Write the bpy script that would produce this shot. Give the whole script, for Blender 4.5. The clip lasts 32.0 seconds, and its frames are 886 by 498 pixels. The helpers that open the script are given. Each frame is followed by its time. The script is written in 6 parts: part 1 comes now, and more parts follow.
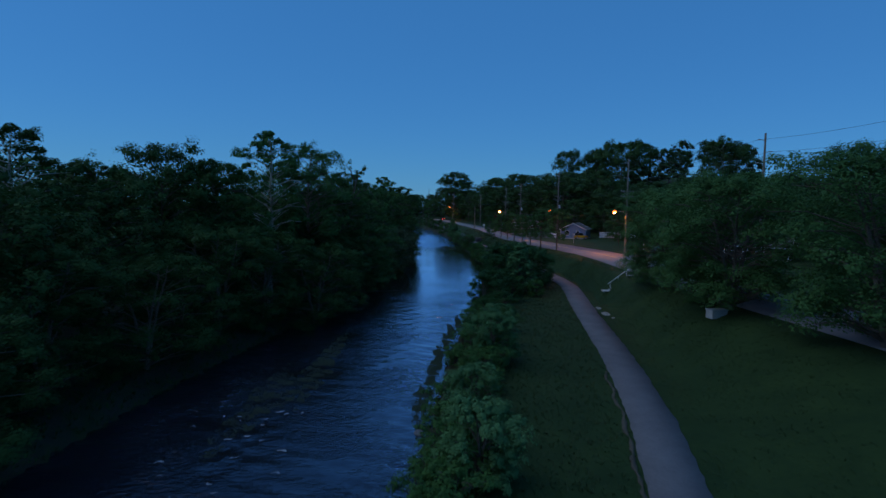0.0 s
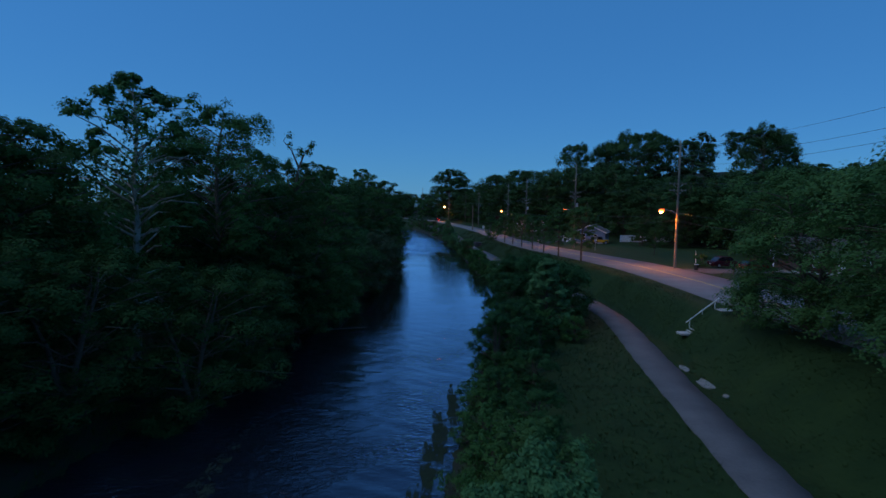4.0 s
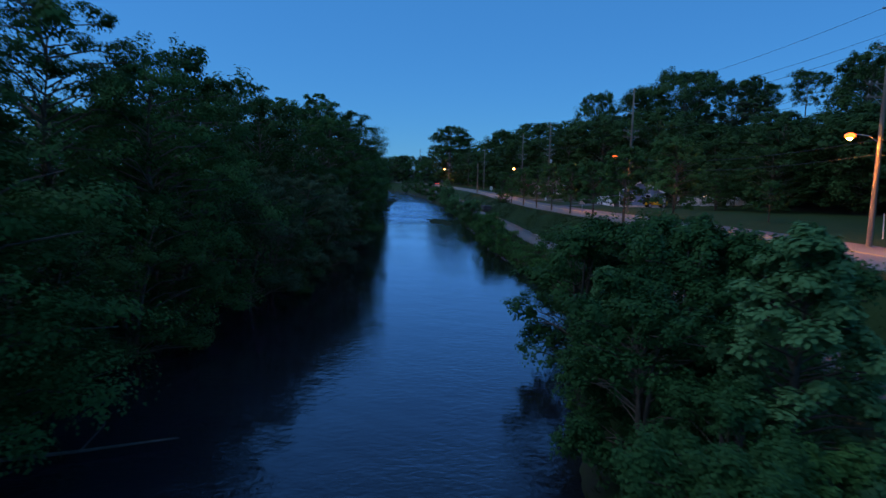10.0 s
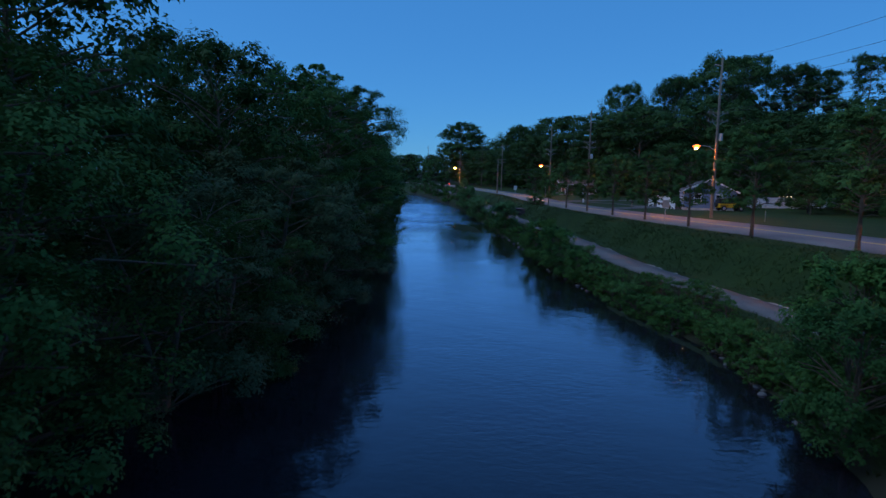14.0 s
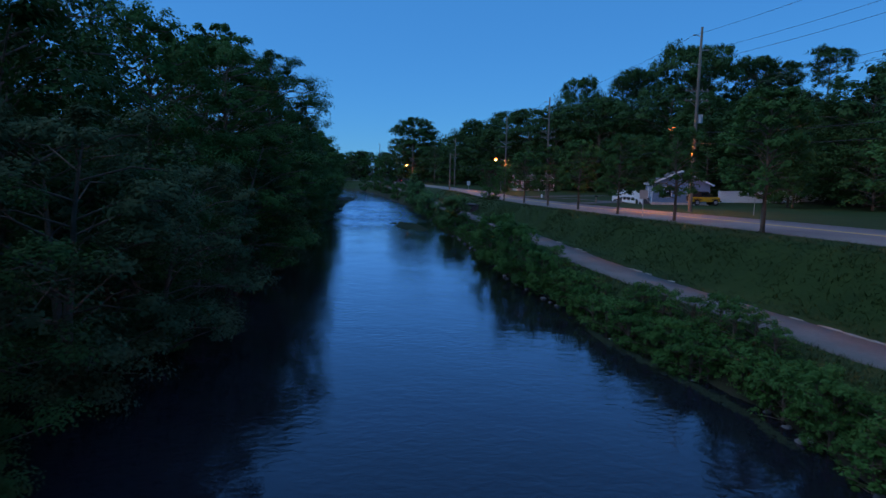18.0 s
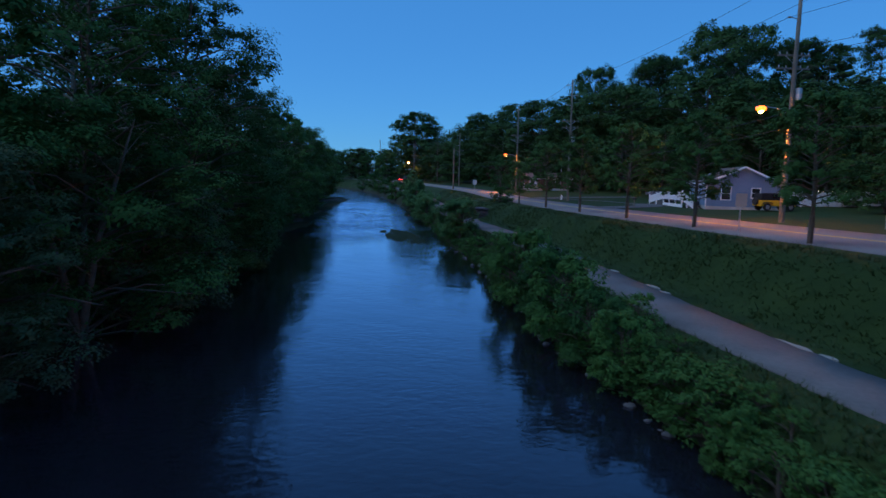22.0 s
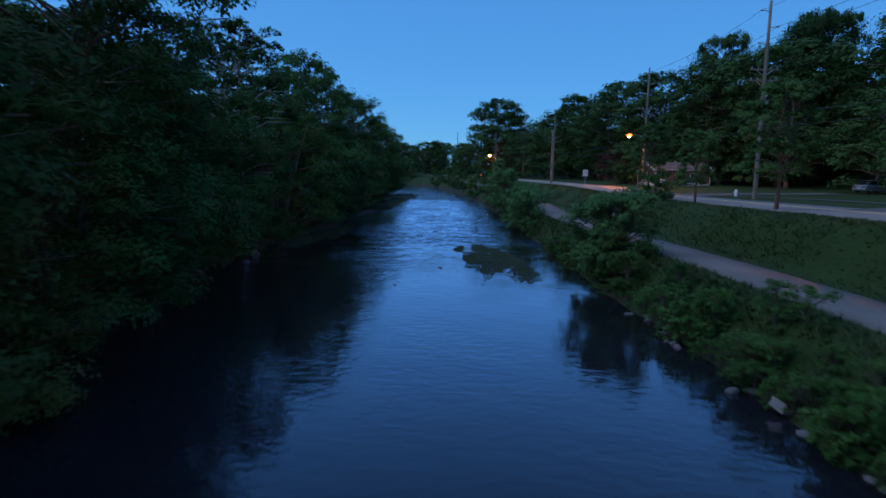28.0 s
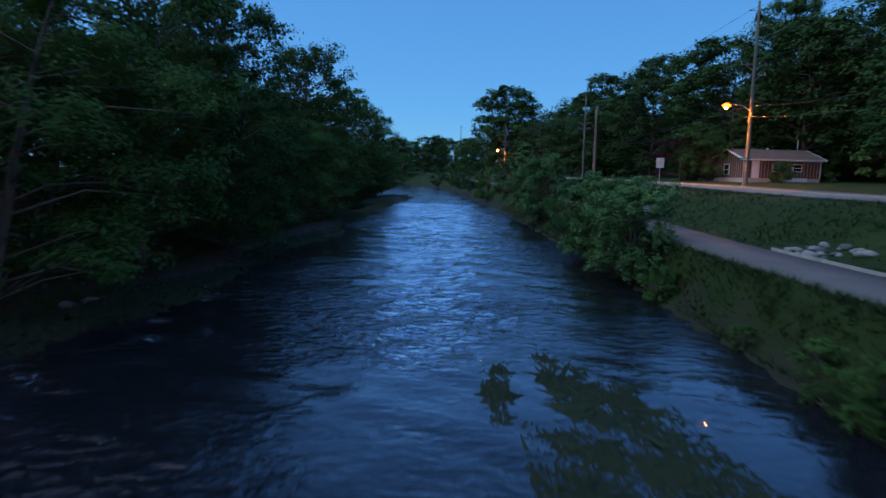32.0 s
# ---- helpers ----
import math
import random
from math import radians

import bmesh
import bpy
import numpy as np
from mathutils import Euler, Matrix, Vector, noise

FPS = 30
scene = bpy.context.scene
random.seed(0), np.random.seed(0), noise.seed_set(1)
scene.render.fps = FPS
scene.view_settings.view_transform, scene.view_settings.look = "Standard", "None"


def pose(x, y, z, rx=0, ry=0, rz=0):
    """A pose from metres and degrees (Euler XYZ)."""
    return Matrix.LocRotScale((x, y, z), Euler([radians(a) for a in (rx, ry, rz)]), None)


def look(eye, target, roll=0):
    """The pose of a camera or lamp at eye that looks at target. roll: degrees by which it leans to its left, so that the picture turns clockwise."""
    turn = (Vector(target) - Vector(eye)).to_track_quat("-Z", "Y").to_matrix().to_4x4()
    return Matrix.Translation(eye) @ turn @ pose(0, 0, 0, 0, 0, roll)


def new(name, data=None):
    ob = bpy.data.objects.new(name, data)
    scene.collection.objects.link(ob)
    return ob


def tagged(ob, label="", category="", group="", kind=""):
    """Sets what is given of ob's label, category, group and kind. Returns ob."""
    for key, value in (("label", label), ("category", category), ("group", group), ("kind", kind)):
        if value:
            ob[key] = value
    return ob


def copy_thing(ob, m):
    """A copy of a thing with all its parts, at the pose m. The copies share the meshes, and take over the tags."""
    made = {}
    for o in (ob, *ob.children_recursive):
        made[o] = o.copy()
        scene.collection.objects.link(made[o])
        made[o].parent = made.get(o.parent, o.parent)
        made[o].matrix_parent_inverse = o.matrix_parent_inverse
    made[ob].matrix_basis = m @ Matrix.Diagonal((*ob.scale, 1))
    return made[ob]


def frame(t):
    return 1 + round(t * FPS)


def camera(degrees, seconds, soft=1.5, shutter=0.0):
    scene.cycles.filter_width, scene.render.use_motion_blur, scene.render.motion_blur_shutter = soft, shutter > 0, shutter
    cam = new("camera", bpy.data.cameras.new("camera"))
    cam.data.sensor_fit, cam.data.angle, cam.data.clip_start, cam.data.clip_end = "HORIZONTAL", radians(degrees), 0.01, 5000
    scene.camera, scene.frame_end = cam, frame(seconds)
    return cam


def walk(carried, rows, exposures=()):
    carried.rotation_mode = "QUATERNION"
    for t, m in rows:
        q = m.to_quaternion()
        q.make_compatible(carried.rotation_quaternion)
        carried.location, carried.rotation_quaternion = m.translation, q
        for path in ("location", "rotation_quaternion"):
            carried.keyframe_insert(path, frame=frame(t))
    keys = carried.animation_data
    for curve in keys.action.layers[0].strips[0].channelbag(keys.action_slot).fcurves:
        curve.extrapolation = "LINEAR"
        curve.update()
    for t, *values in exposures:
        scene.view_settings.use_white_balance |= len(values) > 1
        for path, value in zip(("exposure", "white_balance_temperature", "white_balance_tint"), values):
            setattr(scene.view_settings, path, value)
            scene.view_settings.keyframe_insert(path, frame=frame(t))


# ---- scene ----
cam = camera(72.5, 32.0, shutter=0.5)
METRES, EYE, TILT, LEAN, TURN = 180.0, 12.75, -3.0, 1.3, 0.0
ROWS = [
    (0.0, 0.0, 0.0, 0.0, 0.05, -1.06, -2.54),
    (0.5, 0.0006, 0.0202, 0.0011, -0.01, -1.06, -2.51),
    (1.0, 0.0013, 0.0407, 0.0023, -0.06, -1.05, -2.49),
    (1.5, 0.0018, 0.0609, 0.0034, -0.11, -1.04, -2.5),
    (2.0, 0.0023, 0.0805, 0.0044, -0.15, -1.04, -2.52),
    (2.5, 0.0028, 0.0995, 0.0055, -0.2, -1.05, -2.49),
    (4.5, 0.0047, 0.1811, 0.0056, -0.36, -0.99, -2.45),
    (5.0, 0.0053, 0.2012, 0.0053, -0.4, -1.01, -2.46),
    (5.5, 0.0058, 0.2213, 0.0065, -0.41, -2.28, -2.43),
    (6.0, 0.0063, 0.2412, 0.0076, -0.42, -3.83, -2.42),
    (6.5, 0.007, 0.2604, 0.0085, -0.42, -3.96, -2.4),
    (7.0, 0.0076, 0.2797, 0.0051, -0.45, -3.93, -2.41),
    (7.5, 0.0083, 0.2981, 0.0018, -0.47, -3.92, -2.45),
    (8.0, 0.0089, 0.3168, 0.0007, -0.48, -3.92, -2.42),
    (8.5, 0.0092, 0.3353, 0.0018, -0.49, -3.93, -2.49),
    (9.0, 0.0098, 0.3533, 0.0028, -0.48, -3.93, -2.47),
    (9.5, 0.0105, 0.3711, 0.0021, -0.45, -3.91, -2.44),
    (10.0, 0.0111, 0.3889, -0.0014, -0.19, -3.93, -2.54),
    (10.5, 0.0115, 0.4068, -0.0035, 0.08, -3.93, -2.47),
    (11.0, 0.0109, 0.4235, -0.0032, 0.09, -3.92, -2.54),
    (11.5, 0.009, 0.4387, -0.0024, 0.09, -3.9, -2.58),
    (12.0, 0.0056, 0.4524, -0.0018, 0.09, -3.89, -2.6),
    (12.5, 0.0016, 0.4642, -0.0014, 0.12, -3.92, -2.6),
    (13.0, -0.0023, 0.4764, -0.0011, 0.11, -3.92, -2.57),
    (13.5, -0.0054, 0.4893, -0.0005, 0.1, -3.88, -2.53),
    (14.0, -0.0078, 0.5002, -0.0001, 0.13, -3.87, -2.51),
    (14.5, -0.0083, 0.5078, 0.0002, -1.59, -3.8, -2.36),
    (15.0, -0.0072, 0.5142, 0.0005, -1.74, -3.78, -2.36),
    (15.5, -0.0057, 0.5201, 0.0007, -3.24, -3.75, -2.27),
    (17.5, 0.0019, 0.5547, -0.0015, -3.98, -3.69, -2.23),
    (18.0, 0.0028, 0.5634, -0.0031, -4.02, -3.71, -2.27),
    (18.5, 0.0037, 0.5727, -0.0028, -4.03, -3.73, -2.28),
    (19.0, 0.0046, 0.5824, -0.0024, -4.06, -3.75, -2.27),
    (19.5, 0.0056, 0.5928, -0.002, -4.08, -3.78, -2.3),
    (20.0, 0.0067, 0.6042, -0.0014, -4.11, -3.8, -2.29),
    (20.5, 0.0078, 0.6168, -0.0008, -4.12, -3.82, -2.29),
    (21.0, 0.009, 0.63, -0.0, -4.14, -3.8, -2.26),
    (21.5, 0.0101, 0.6433, 0.0007, -4.0, -3.81, -2.28),
    (22.0, 0.0111, 0.6568, 0.0014, -3.61, -3.85, -2.32),
    (22.5, 0.012, 0.6698, 0.0018, -2.31, -3.88, -2.36),
    (23.0, 0.0123, 0.6828, 0.0022, -0.4, -3.98, -2.49),
    (23.5, 0.0124, 0.6956, 0.0023, 0.01, -4.0, -2.49),
    (24.0, 0.0124, 0.709, 0.0022, 1.76, -4.09, -2.59),
    (24.5, 0.0118, 0.7228, 0.0021, 2.91, -4.14, -2.65),
    (25.0, 0.0111, 0.7368, 0.0023, 3.0, -4.16, -2.67),
    (25.5, 0.0104, 0.7512, 0.0003, 2.99, -4.16, -2.66),
    (27.5, 0.0059, 0.8095, 0.0008, 3.64, -4.3, -2.73),
    (28.0, 0.005, 0.8272, 0.0015, 3.63, -4.29, -2.73),
    (28.5, 0.0039, 0.8459, 0.0024, 3.66, -4.3, -2.71),
    (29.0, 0.0029, 0.8656, 0.0024, 3.83, -4.28, -2.66),
    (29.5, 0.0018, 0.886, 0.0017, 3.9, -4.27, -2.62),
    (30.0, 0.0004, 0.9067, 0.0005, 3.85, -4.28, -2.65),
    (30.5, -0.0011, 0.9279, 0.0009, 3.82, -4.28, -2.63),
    (31.0, -0.0025, 0.9494, 0.0022, 3.82, -4.28, -2.61),
    (31.5, -0.0039, 0.971, 0.0036, 3.81, -4.28, -2.58),
    (32.0, -0.0052, 0.9931, 0.0048, 3.82, -4.27, -2.53),
]
EXPOSURES = [(0.0, -0.15, 6400, 9), (5.0, -0.1, 6400, 9), (6.5, 0.15, 6400, 9), (12.0, 0.25, 6400, 9), (22.0, 0.4, 6400, 9), (27.0, 0.55, 6650, 10), (32.0, 0.72, 7450, 10)]
walk(cam, [(t, pose(0, 0, EYE, TILT, LEAN, TURN) @ pose(METRES * x, METRES * y, METRES * z, 90 + pitch, roll, yaw)) for t, x, y, z, yaw, pitch, roll in ROWS], EXPOSURES)

# ---- world and light ----
SUN_UP, SUN_ROUND = 50.0, 262.0  # the afterglow, high over the wooded bank
world = bpy.data.worlds.new("dusk_sky")
scene.world = world
world.use_nodes = True
wn = world.node_tree.nodes
sky = wn.new("ShaderNodeTexSky")
sky.sky_type = 'NISHITA'
sky.sun_disc = False
sky.sun_elevation = radians(SUN_UP)
sky.sun_rotation = radians(SUN_ROUND)
sky.air_density = 1.0
sky.dust_density = 0.0
sky.ozone_density = 5.0
tone = wn.new("ShaderNodeMix")
tone.data_type, tone.blend_type = 'RGBA', 'MULTIPLY'
tone.inputs[0].default_value = 1.0
tone.inputs[7].default_value = (0.32, 0.69, 1.02, 1)
world.node_tree.links.new(sky.outputs[0], tone.inputs[6])
haze = wn.new("ShaderNodeMix")
haze.data_type = 'RGBA'
haze.inputs[0].default_value = 0.55
haze.inputs[7].default_value = (0.47, 2.28, 5.85, 1)
world.node_tree.links.new(tone.outputs[2], haze.inputs[6])
world.node_tree.links.new(haze.outputs[2], wn["Background"].inputs[0])
wn["Background"].inputs[1].default_value = 0.096
glow = bpy.data.lights.new("afterglow", 'SUN')
glow.energy = 1.0
glow.angle = radians(75)
glow.color = (0.76, 0.84, 0.98)
glow_ob = new("afterglow", glow)
glow_ob.matrix_basis = look((0, 0, 60), Vector((0, 0, 60)) - Vector((math.sin(radians(SUN_ROUND)) * math.cos(radians(SUN_UP)), math.cos(radians(SUN_ROUND)) * math.cos(radians(SUN_UP)), math.sin(radians(SUN_UP)))))

# ---- materials ----
def nodes_of(mat):
    mat.use_nodes = True
    return mat.node_tree.nodes, mat.node_tree.links


def surface(name, c1, c2, rough=0.8, scale=3.0, bump=0.3, bscale=20.0, metal=0.0, per_object=0.0, per_island=0.0, spec=0.3, through_light=0.0, fine=None):
    """A surface whose colour drifts between two tones at two scales, with fine relief."""
    mat = bpy.data.materials.new(name)
    n, l = nodes_of(mat)
    p = n["Principled BSDF"]
    p.inputs["Roughness"].default_value = rough
    p.inputs["Metallic"].default_value = metal
    p.inputs["Specular IOR Level"].default_value = spec
    co = n.new("ShaderNodeTexCoord")
    big = n.new("ShaderNodeTexNoise")
    big.inputs["Scale"].default_value = scale
    big.inputs["Detail"].default_value = 6
    small = n.new("ShaderNodeTexNoise")
    small.inputs["Scale"].default_value = fine or bscale
    small.inputs["Detail"].default_value = 4
    geo = n.new("ShaderNodeNewGeometry")
    for tex in (big, small):
        l.new(geo.outputs["Position"], tex.inputs["Vector"])
    add = n.new("ShaderNodeMath")
    add.operation = 'MULTIPLY_ADD'
    l.new(small.outputs["Fac"], add.inputs[0])
    add.inputs[1].default_value = 0.6
    l.new(big.outputs["Fac"], add.inputs[2])
    last = add.outputs[0]
    if per_object:
        oi = n.new("ShaderNodeObjectInfo")
        m = n.new("ShaderNodeMath")
        m.operation = 'MULTIPLY_ADD'
        l.new(oi.outputs["Random"], m.inputs[0])
        m.inputs[1].default_value = per_object
        l.new(last, m.inputs[2])
        last = m.outputs[0]
    if per_island:
        m = n.new("ShaderNodeMath")
        m.operation = 'MULTIPLY_ADD'
        l.new(geo.outputs["Random Per Island"], m.inputs[0])
        m.inputs[1].default_value = per_island
        l.new(last, m.inputs[2])
        last = m.outputs[0]
    rng = n.new("ShaderNodeMapRange")
    rng.inputs[1].default_value = 0.45
    rng.inputs[2].default_value = 1.15 + per_object + per_island
    l.new(last, rng.inputs[0])
    mix = n.new("ShaderNodeMix")
    mix.data_type = 'RGBA'
    l.new(rng.outputs[0], mix.inputs[0])
    mix.inputs[6].default_value = (*c1, 1)
    mix.inputs[7].default_value = (*c2, 1)
    l.new(mix.outputs[2], p.inputs["Base Color"])
    if bump:
        b = n.new("ShaderNodeBump")
        b.inputs["Strength"].default_value = bump
        b.inputs["Distance"].default_value = 0.03
        l.new(small.outputs["Fac"], b.inputs["Height"])
        l.new(b.outputs[0], p.inputs["Normal"])
    if through_light:
        tr = n.new("ShaderNodeBsdfTranslucent")
        l.new(mix.outputs[2], tr.inputs["Color"])
        ms = n.new("ShaderNodeMixShader")
        ms.inputs[0].default_value = through_light
        l.new(p.outputs[0], ms.inputs[1])
        l.new(tr.outputs[0], ms.inputs[2])
        l.new(ms.outputs[0], n["Material Output"].inputs["Surface"])
    return mat


def glowing(name, colour, strength):
    mat = bpy.data.materials.new(name)
    n, l = nodes_of(mat)
    p = n["Principled BSDF"]
    p.inputs["Base Color"].default_value = (0.02, 0.02, 0.02, 1)
    p.inputs["Emission Color"].default_value = (*colour, 1)
    p.inputs["Emission Strength"].default_value = strength
    return mat


def leafy(name, c1, c2):
    c1, c2 = ((c[0] * 0.86, c[1], c[2]) for c in (c1, c2))
    return surface(name, c1, c2, rough=0.6, scale=0.35, bump=0.0, fine=2.5, per_object=0.45, per_island=0.12, spec=0.06, through_light=0.20)


LEAF_DARK = leafy("leaf_dark", (0.022, 0.050, 0.014), (0.055, 0.108, 0.028))
LEAF_MID = leafy("leaf_mid", (0.034, 0.082, 0.020), (0.088, 0.168, 0.045))
LEAF_BRIGHT = leafy("leaf_bright", (0.038, 0.098, 0.023), (0.098, 0.190, 0.050))
LEAF_WILLOW = leafy("leaf_willow", (0.022, 0.062, 0.019), (0.056, 0.122, 0.036))
LEAF_STREET = leafy("leaf_street", (0.034, 0.078, 0.022), (0.094, 0.164, 0.047))
LEAF_SYCAMORE = leafy("leaf_sycamore", (0.052, 0.124, 0.042), (0.128, 0.228, 0.086))
LEAF_LOCUST = leafy("leaf_locust", (0.040, 0.090, 0.026), (0.108, 0.185, 0.054))
LEAF_SILVER = leafy("leaf_silver", (0.038, 0.062, 0.027), (0.088, 0.120, 0.058))
LEAF_HILL = leafy("leaf_hill", (0.028, 0.058, 0.017), (0.072, 0.120, 0.036))
LEAF_RED = leafy("leaf_red", (0.045, 0.016, 0.018), (0.090, 0.030, 0.030))
# darker than the leaves: the shade inside tree crowns, put into the colour
TUFT_SHADE = surface("tuft_shade", (0.020, 0.030, 0.014), (0.044, 0.058, 0.028), 0.95, 1.5, 0.8, 9)
BARK = surface("bark", (0.05, 0.04, 0.03), (0.16, 0.13, 0.10), 0.9, 2.0, 0.8, 18)
BARK_PALE = surface("bark_pale", (0.16, 0.15, 0.12), (0.42, 0.40, 0.35), 0.8, 1.5, 0.5, 9)
POLE_WOOD = surface("pole_wood", (0.09, 0.075, 0.06), (0.22, 0.19, 0.155), 0.85, 0.8, 0.6, 14)
GRASS = surface("grass", (0.012, 0.029, 0.007), (0.028, 0.052, 0.012), 0.9, 0.45, 0.9, 6, fine=3.0, spec=0.15)
BLADE = surface("grass_blade", (0.015, 0.038, 0.008), (0.045, 0.080, 0.019), 0.6, 0.3, 0.0, 3, per_island=0.7, through_light=0.2)
WEED = surface("water_weed", (0.016, 0.028, 0.016), (0.040, 0.060, 0.034), 0.7, 0.6, 0.4, 9, per_island=0.6, spec=0.1)
ASPHALT = surface("asphalt", (0.13, 0.125, 0.135), (0.21, 0.20, 0.21), 0.85, 0.35, 0.5, 30, fine=9)
PATH_ASPHALT = surface("path_asphalt", (0.085, 0.082, 0.086), (0.150, 0.144, 0.146), 0.85, 0.5, 0.5, 40, fine=7)
CONCRETE = surface("concrete", (0.30, 0.29, 0.27), (0.52, 0.50, 0.47), 0.85, 1.2, 0.4, 18)
SANDY = surface("sandy_concrete", (0.17, 0.165, 0.15), (0.34, 0.33, 0.31), 0.9, 2.0, 0.6, 14)
STONE = surface("stone", (0.055, 0.058, 0.062), (0.15, 0.155, 0.165), 0.85, 1.5, 0.7, 8, per_object=0.4)
STONE_PALE = surface("stone_pale", (0.16, 0.16, 0.16), (0.34, 0.34, 0.33), 0.8, 1.5, 0.6, 8)
GRAVEL = surface("gravel", (0.020, 0.020, 0.016), (0.052, 0.050, 0.040), 0.8, 1.0, 0.9, 14)
YELLOW = surface("road_paint_yellow", (0.34, 0.26, 0.09), (0.55, 0.43, 0.18), 0.7, 1.5, 0.2, 20)
WHITE_PAINT = surface("white_paint", (0.66, 0.67, 0.68), (0.82, 0.82, 0.82), 0.5, 0.8, 0.1, 10)
VINYL = surface("white_vinyl", (0.72, 0.73, 0.74), (0.84, 0.84, 0.84), 0.4, 0.5, 0.05, 6)
BLUE_SIDING = surface("blue_siding", (0.12, 0.19, 0.30), (0.18, 0.26, 0.38), 0.6, 0.6, 0.1, 8)
BROWN_BOARD = surface("brown_board", (0.060, 0.038, 0.030), (0.125, 0.080, 0.062), 0.75, 1.0, 0.4, 12, per_object=0.3)
BATTEN = surface("batten", (0.24, 0.17, 0.14), (0.36, 0.27, 0.22), 0.75, 1.0, 0.2, 12)
SHINGLE = surface("shingle", (0.06, 0.055, 0.055), (0.14, 0.12, 0.115), 0.9, 1.0, 0.6, 16, per_object=0.3)
SHINGLE_BROWN = surface("shingle_brown", (0.10, 0.070, 0.060), (0.19, 0.14, 0.12), 0.9, 1.0, 0.6, 16, per_object=0.3)
METAL = surface("galvanised", (0.35, 0.36, 0.37), (0.55, 0.55, 0.56), 0.45, 2.0, 0.1, 20, metal=0.8)
SIGN_BACK = surface("sign_back", (0.48, 0.46, 0.42), (0.62, 0.60, 0.56), 0.5, 2.0, 0.05, 15, metal=0.2)
TAN_SIGN = surface("tan_sign", (0.40, 0.31, 0.25), (0.52, 0.42, 0.35), 0.6, 2.0, 0.05, 15)
GREEN_SIGN = surface("green_sign", (0.01, 0.16, 0.10), (0.02, 0.22, 0.14), 0.4, 2.0, 0.0, 15)
BLACK = surface("black_rubber", (0.012, 0.012, 0.013), (0.03, 0.03, 0.03), 0.7, 3.0, 0.2, 30)
CABLE = surface("cable", (0.015, 0.015, 0.016), (0.03, 0.03, 0.03), 0.6, 3.0, 0.0, 30)
RED_PAINT = surface("red_car_paint", (0.13, 0.008, 0.010), (0.18, 0.012, 0.014), 0.22, 1.0, 0.0, 10, spec=0.6)
MAROON_PAINT = surface("maroon_car_paint", (0.055, 0.008, 0.014), (0.085, 0.012, 0.018), 0.22, 1.0, 0.0, 10, spec=0.6)
JEEP_PAINT = surface("yellow_car_paint", (0.52, 0.33, 0.02), (0.62, 0.40, 0.03), 0.25, 1.0, 0.0, 10, spec=0.6)
PALE_PAINT = surface("pale_car_paint", (0.20, 0.22, 0.26), (0.27, 0.29, 0.33), 0.25, 1.0, 0.0, 10, spec=0.6)
SOFT_TOP = surface("soft_top", (0.010, 0.010, 0.011), (0.022, 0.022, 0.024), 0.8, 2.0, 0.2, 20)
GLASS = surface("dark_glass", (0.010, 0.012, 0.015), (0.02, 0.022, 0.026), 0.06, 1.0, 0.0, 5, spec=0.8)
CERAMIC = surface("insulator", (0.20, 0.19, 0.18), (0.34, 0.33, 0.32), 0.3, 2.0, 0.0, 10)
SODIUM = glowing("sodium_bowl", (1.0, 0.12, 0.012), 5.0)
BURNER = glowing("sodium_burner", (1.0, 0.25, 0.028), 5600.0)
TAIL = glowing("tail_light", (1.0, 0.03, 0.02), 12.0)
STRING = glowing("string_light", (1.0, 0.55, 0.30), 9.0)
DRIVE = surface("drive_asphalt", (0.055, 0.055, 0.058), (0.11, 0.108, 0.11), 0.9, 0.6, 0.5, 25)
DARK_EARTH = surface("earth", (0.035, 0.028, 0.020), (0.10, 0.085, 0.06), 0.95, 0.8, 0.8, 7)


def ground_material():
    """Grass that gives way to bare earth and stones near the water and under the woods."""
    mat = GRASS.copy()
    mat.name = "ground_cover"
    n, l = nodes_of(mat)
    p = n["Principled BSDF"]
    mix = [k for k in n if k.type == 'MIX'][0]
    att = n.new("ShaderNodeAttribute")
    att.attribute_name = "bare"
    nz = n.new("ShaderNodeTexNoise")
    nz.inputs["Scale"].default_value = 0.9
    nz.inputs["Detail"].default_value = 8
    geo = [k for k in n if k.type == 'NEW_GEOMETRY'][0]
    l.new(geo.outputs["Position"], nz.inputs["Vector"])
    a = n.new("ShaderNodeMath")
    a.operation = 'ADD'
    l.new(att.outputs["Fac"], a.inputs[0])
    l.new(nz.outputs["Fac"], a.inputs[1])
    r = n.new("ShaderNodeMapRange")
    r.inputs[1].default_value = 0.80
    r.inputs[2].default_value = 1.15
    l.new(a.outputs[0], r.inputs[0])
    m2 = n.new("ShaderNodeMix")
    m2.data_type = 'RGBA'
    l.new(r.outputs[0], m2.inputs[0])
    l.new(mix.outputs[2], m2.inputs[6])
    m2.inputs[7].default_value = (0.030, 0.032, 0.022, 1)
    l.new(m2.outputs[2], p.inputs["Base Color"])
    return mat


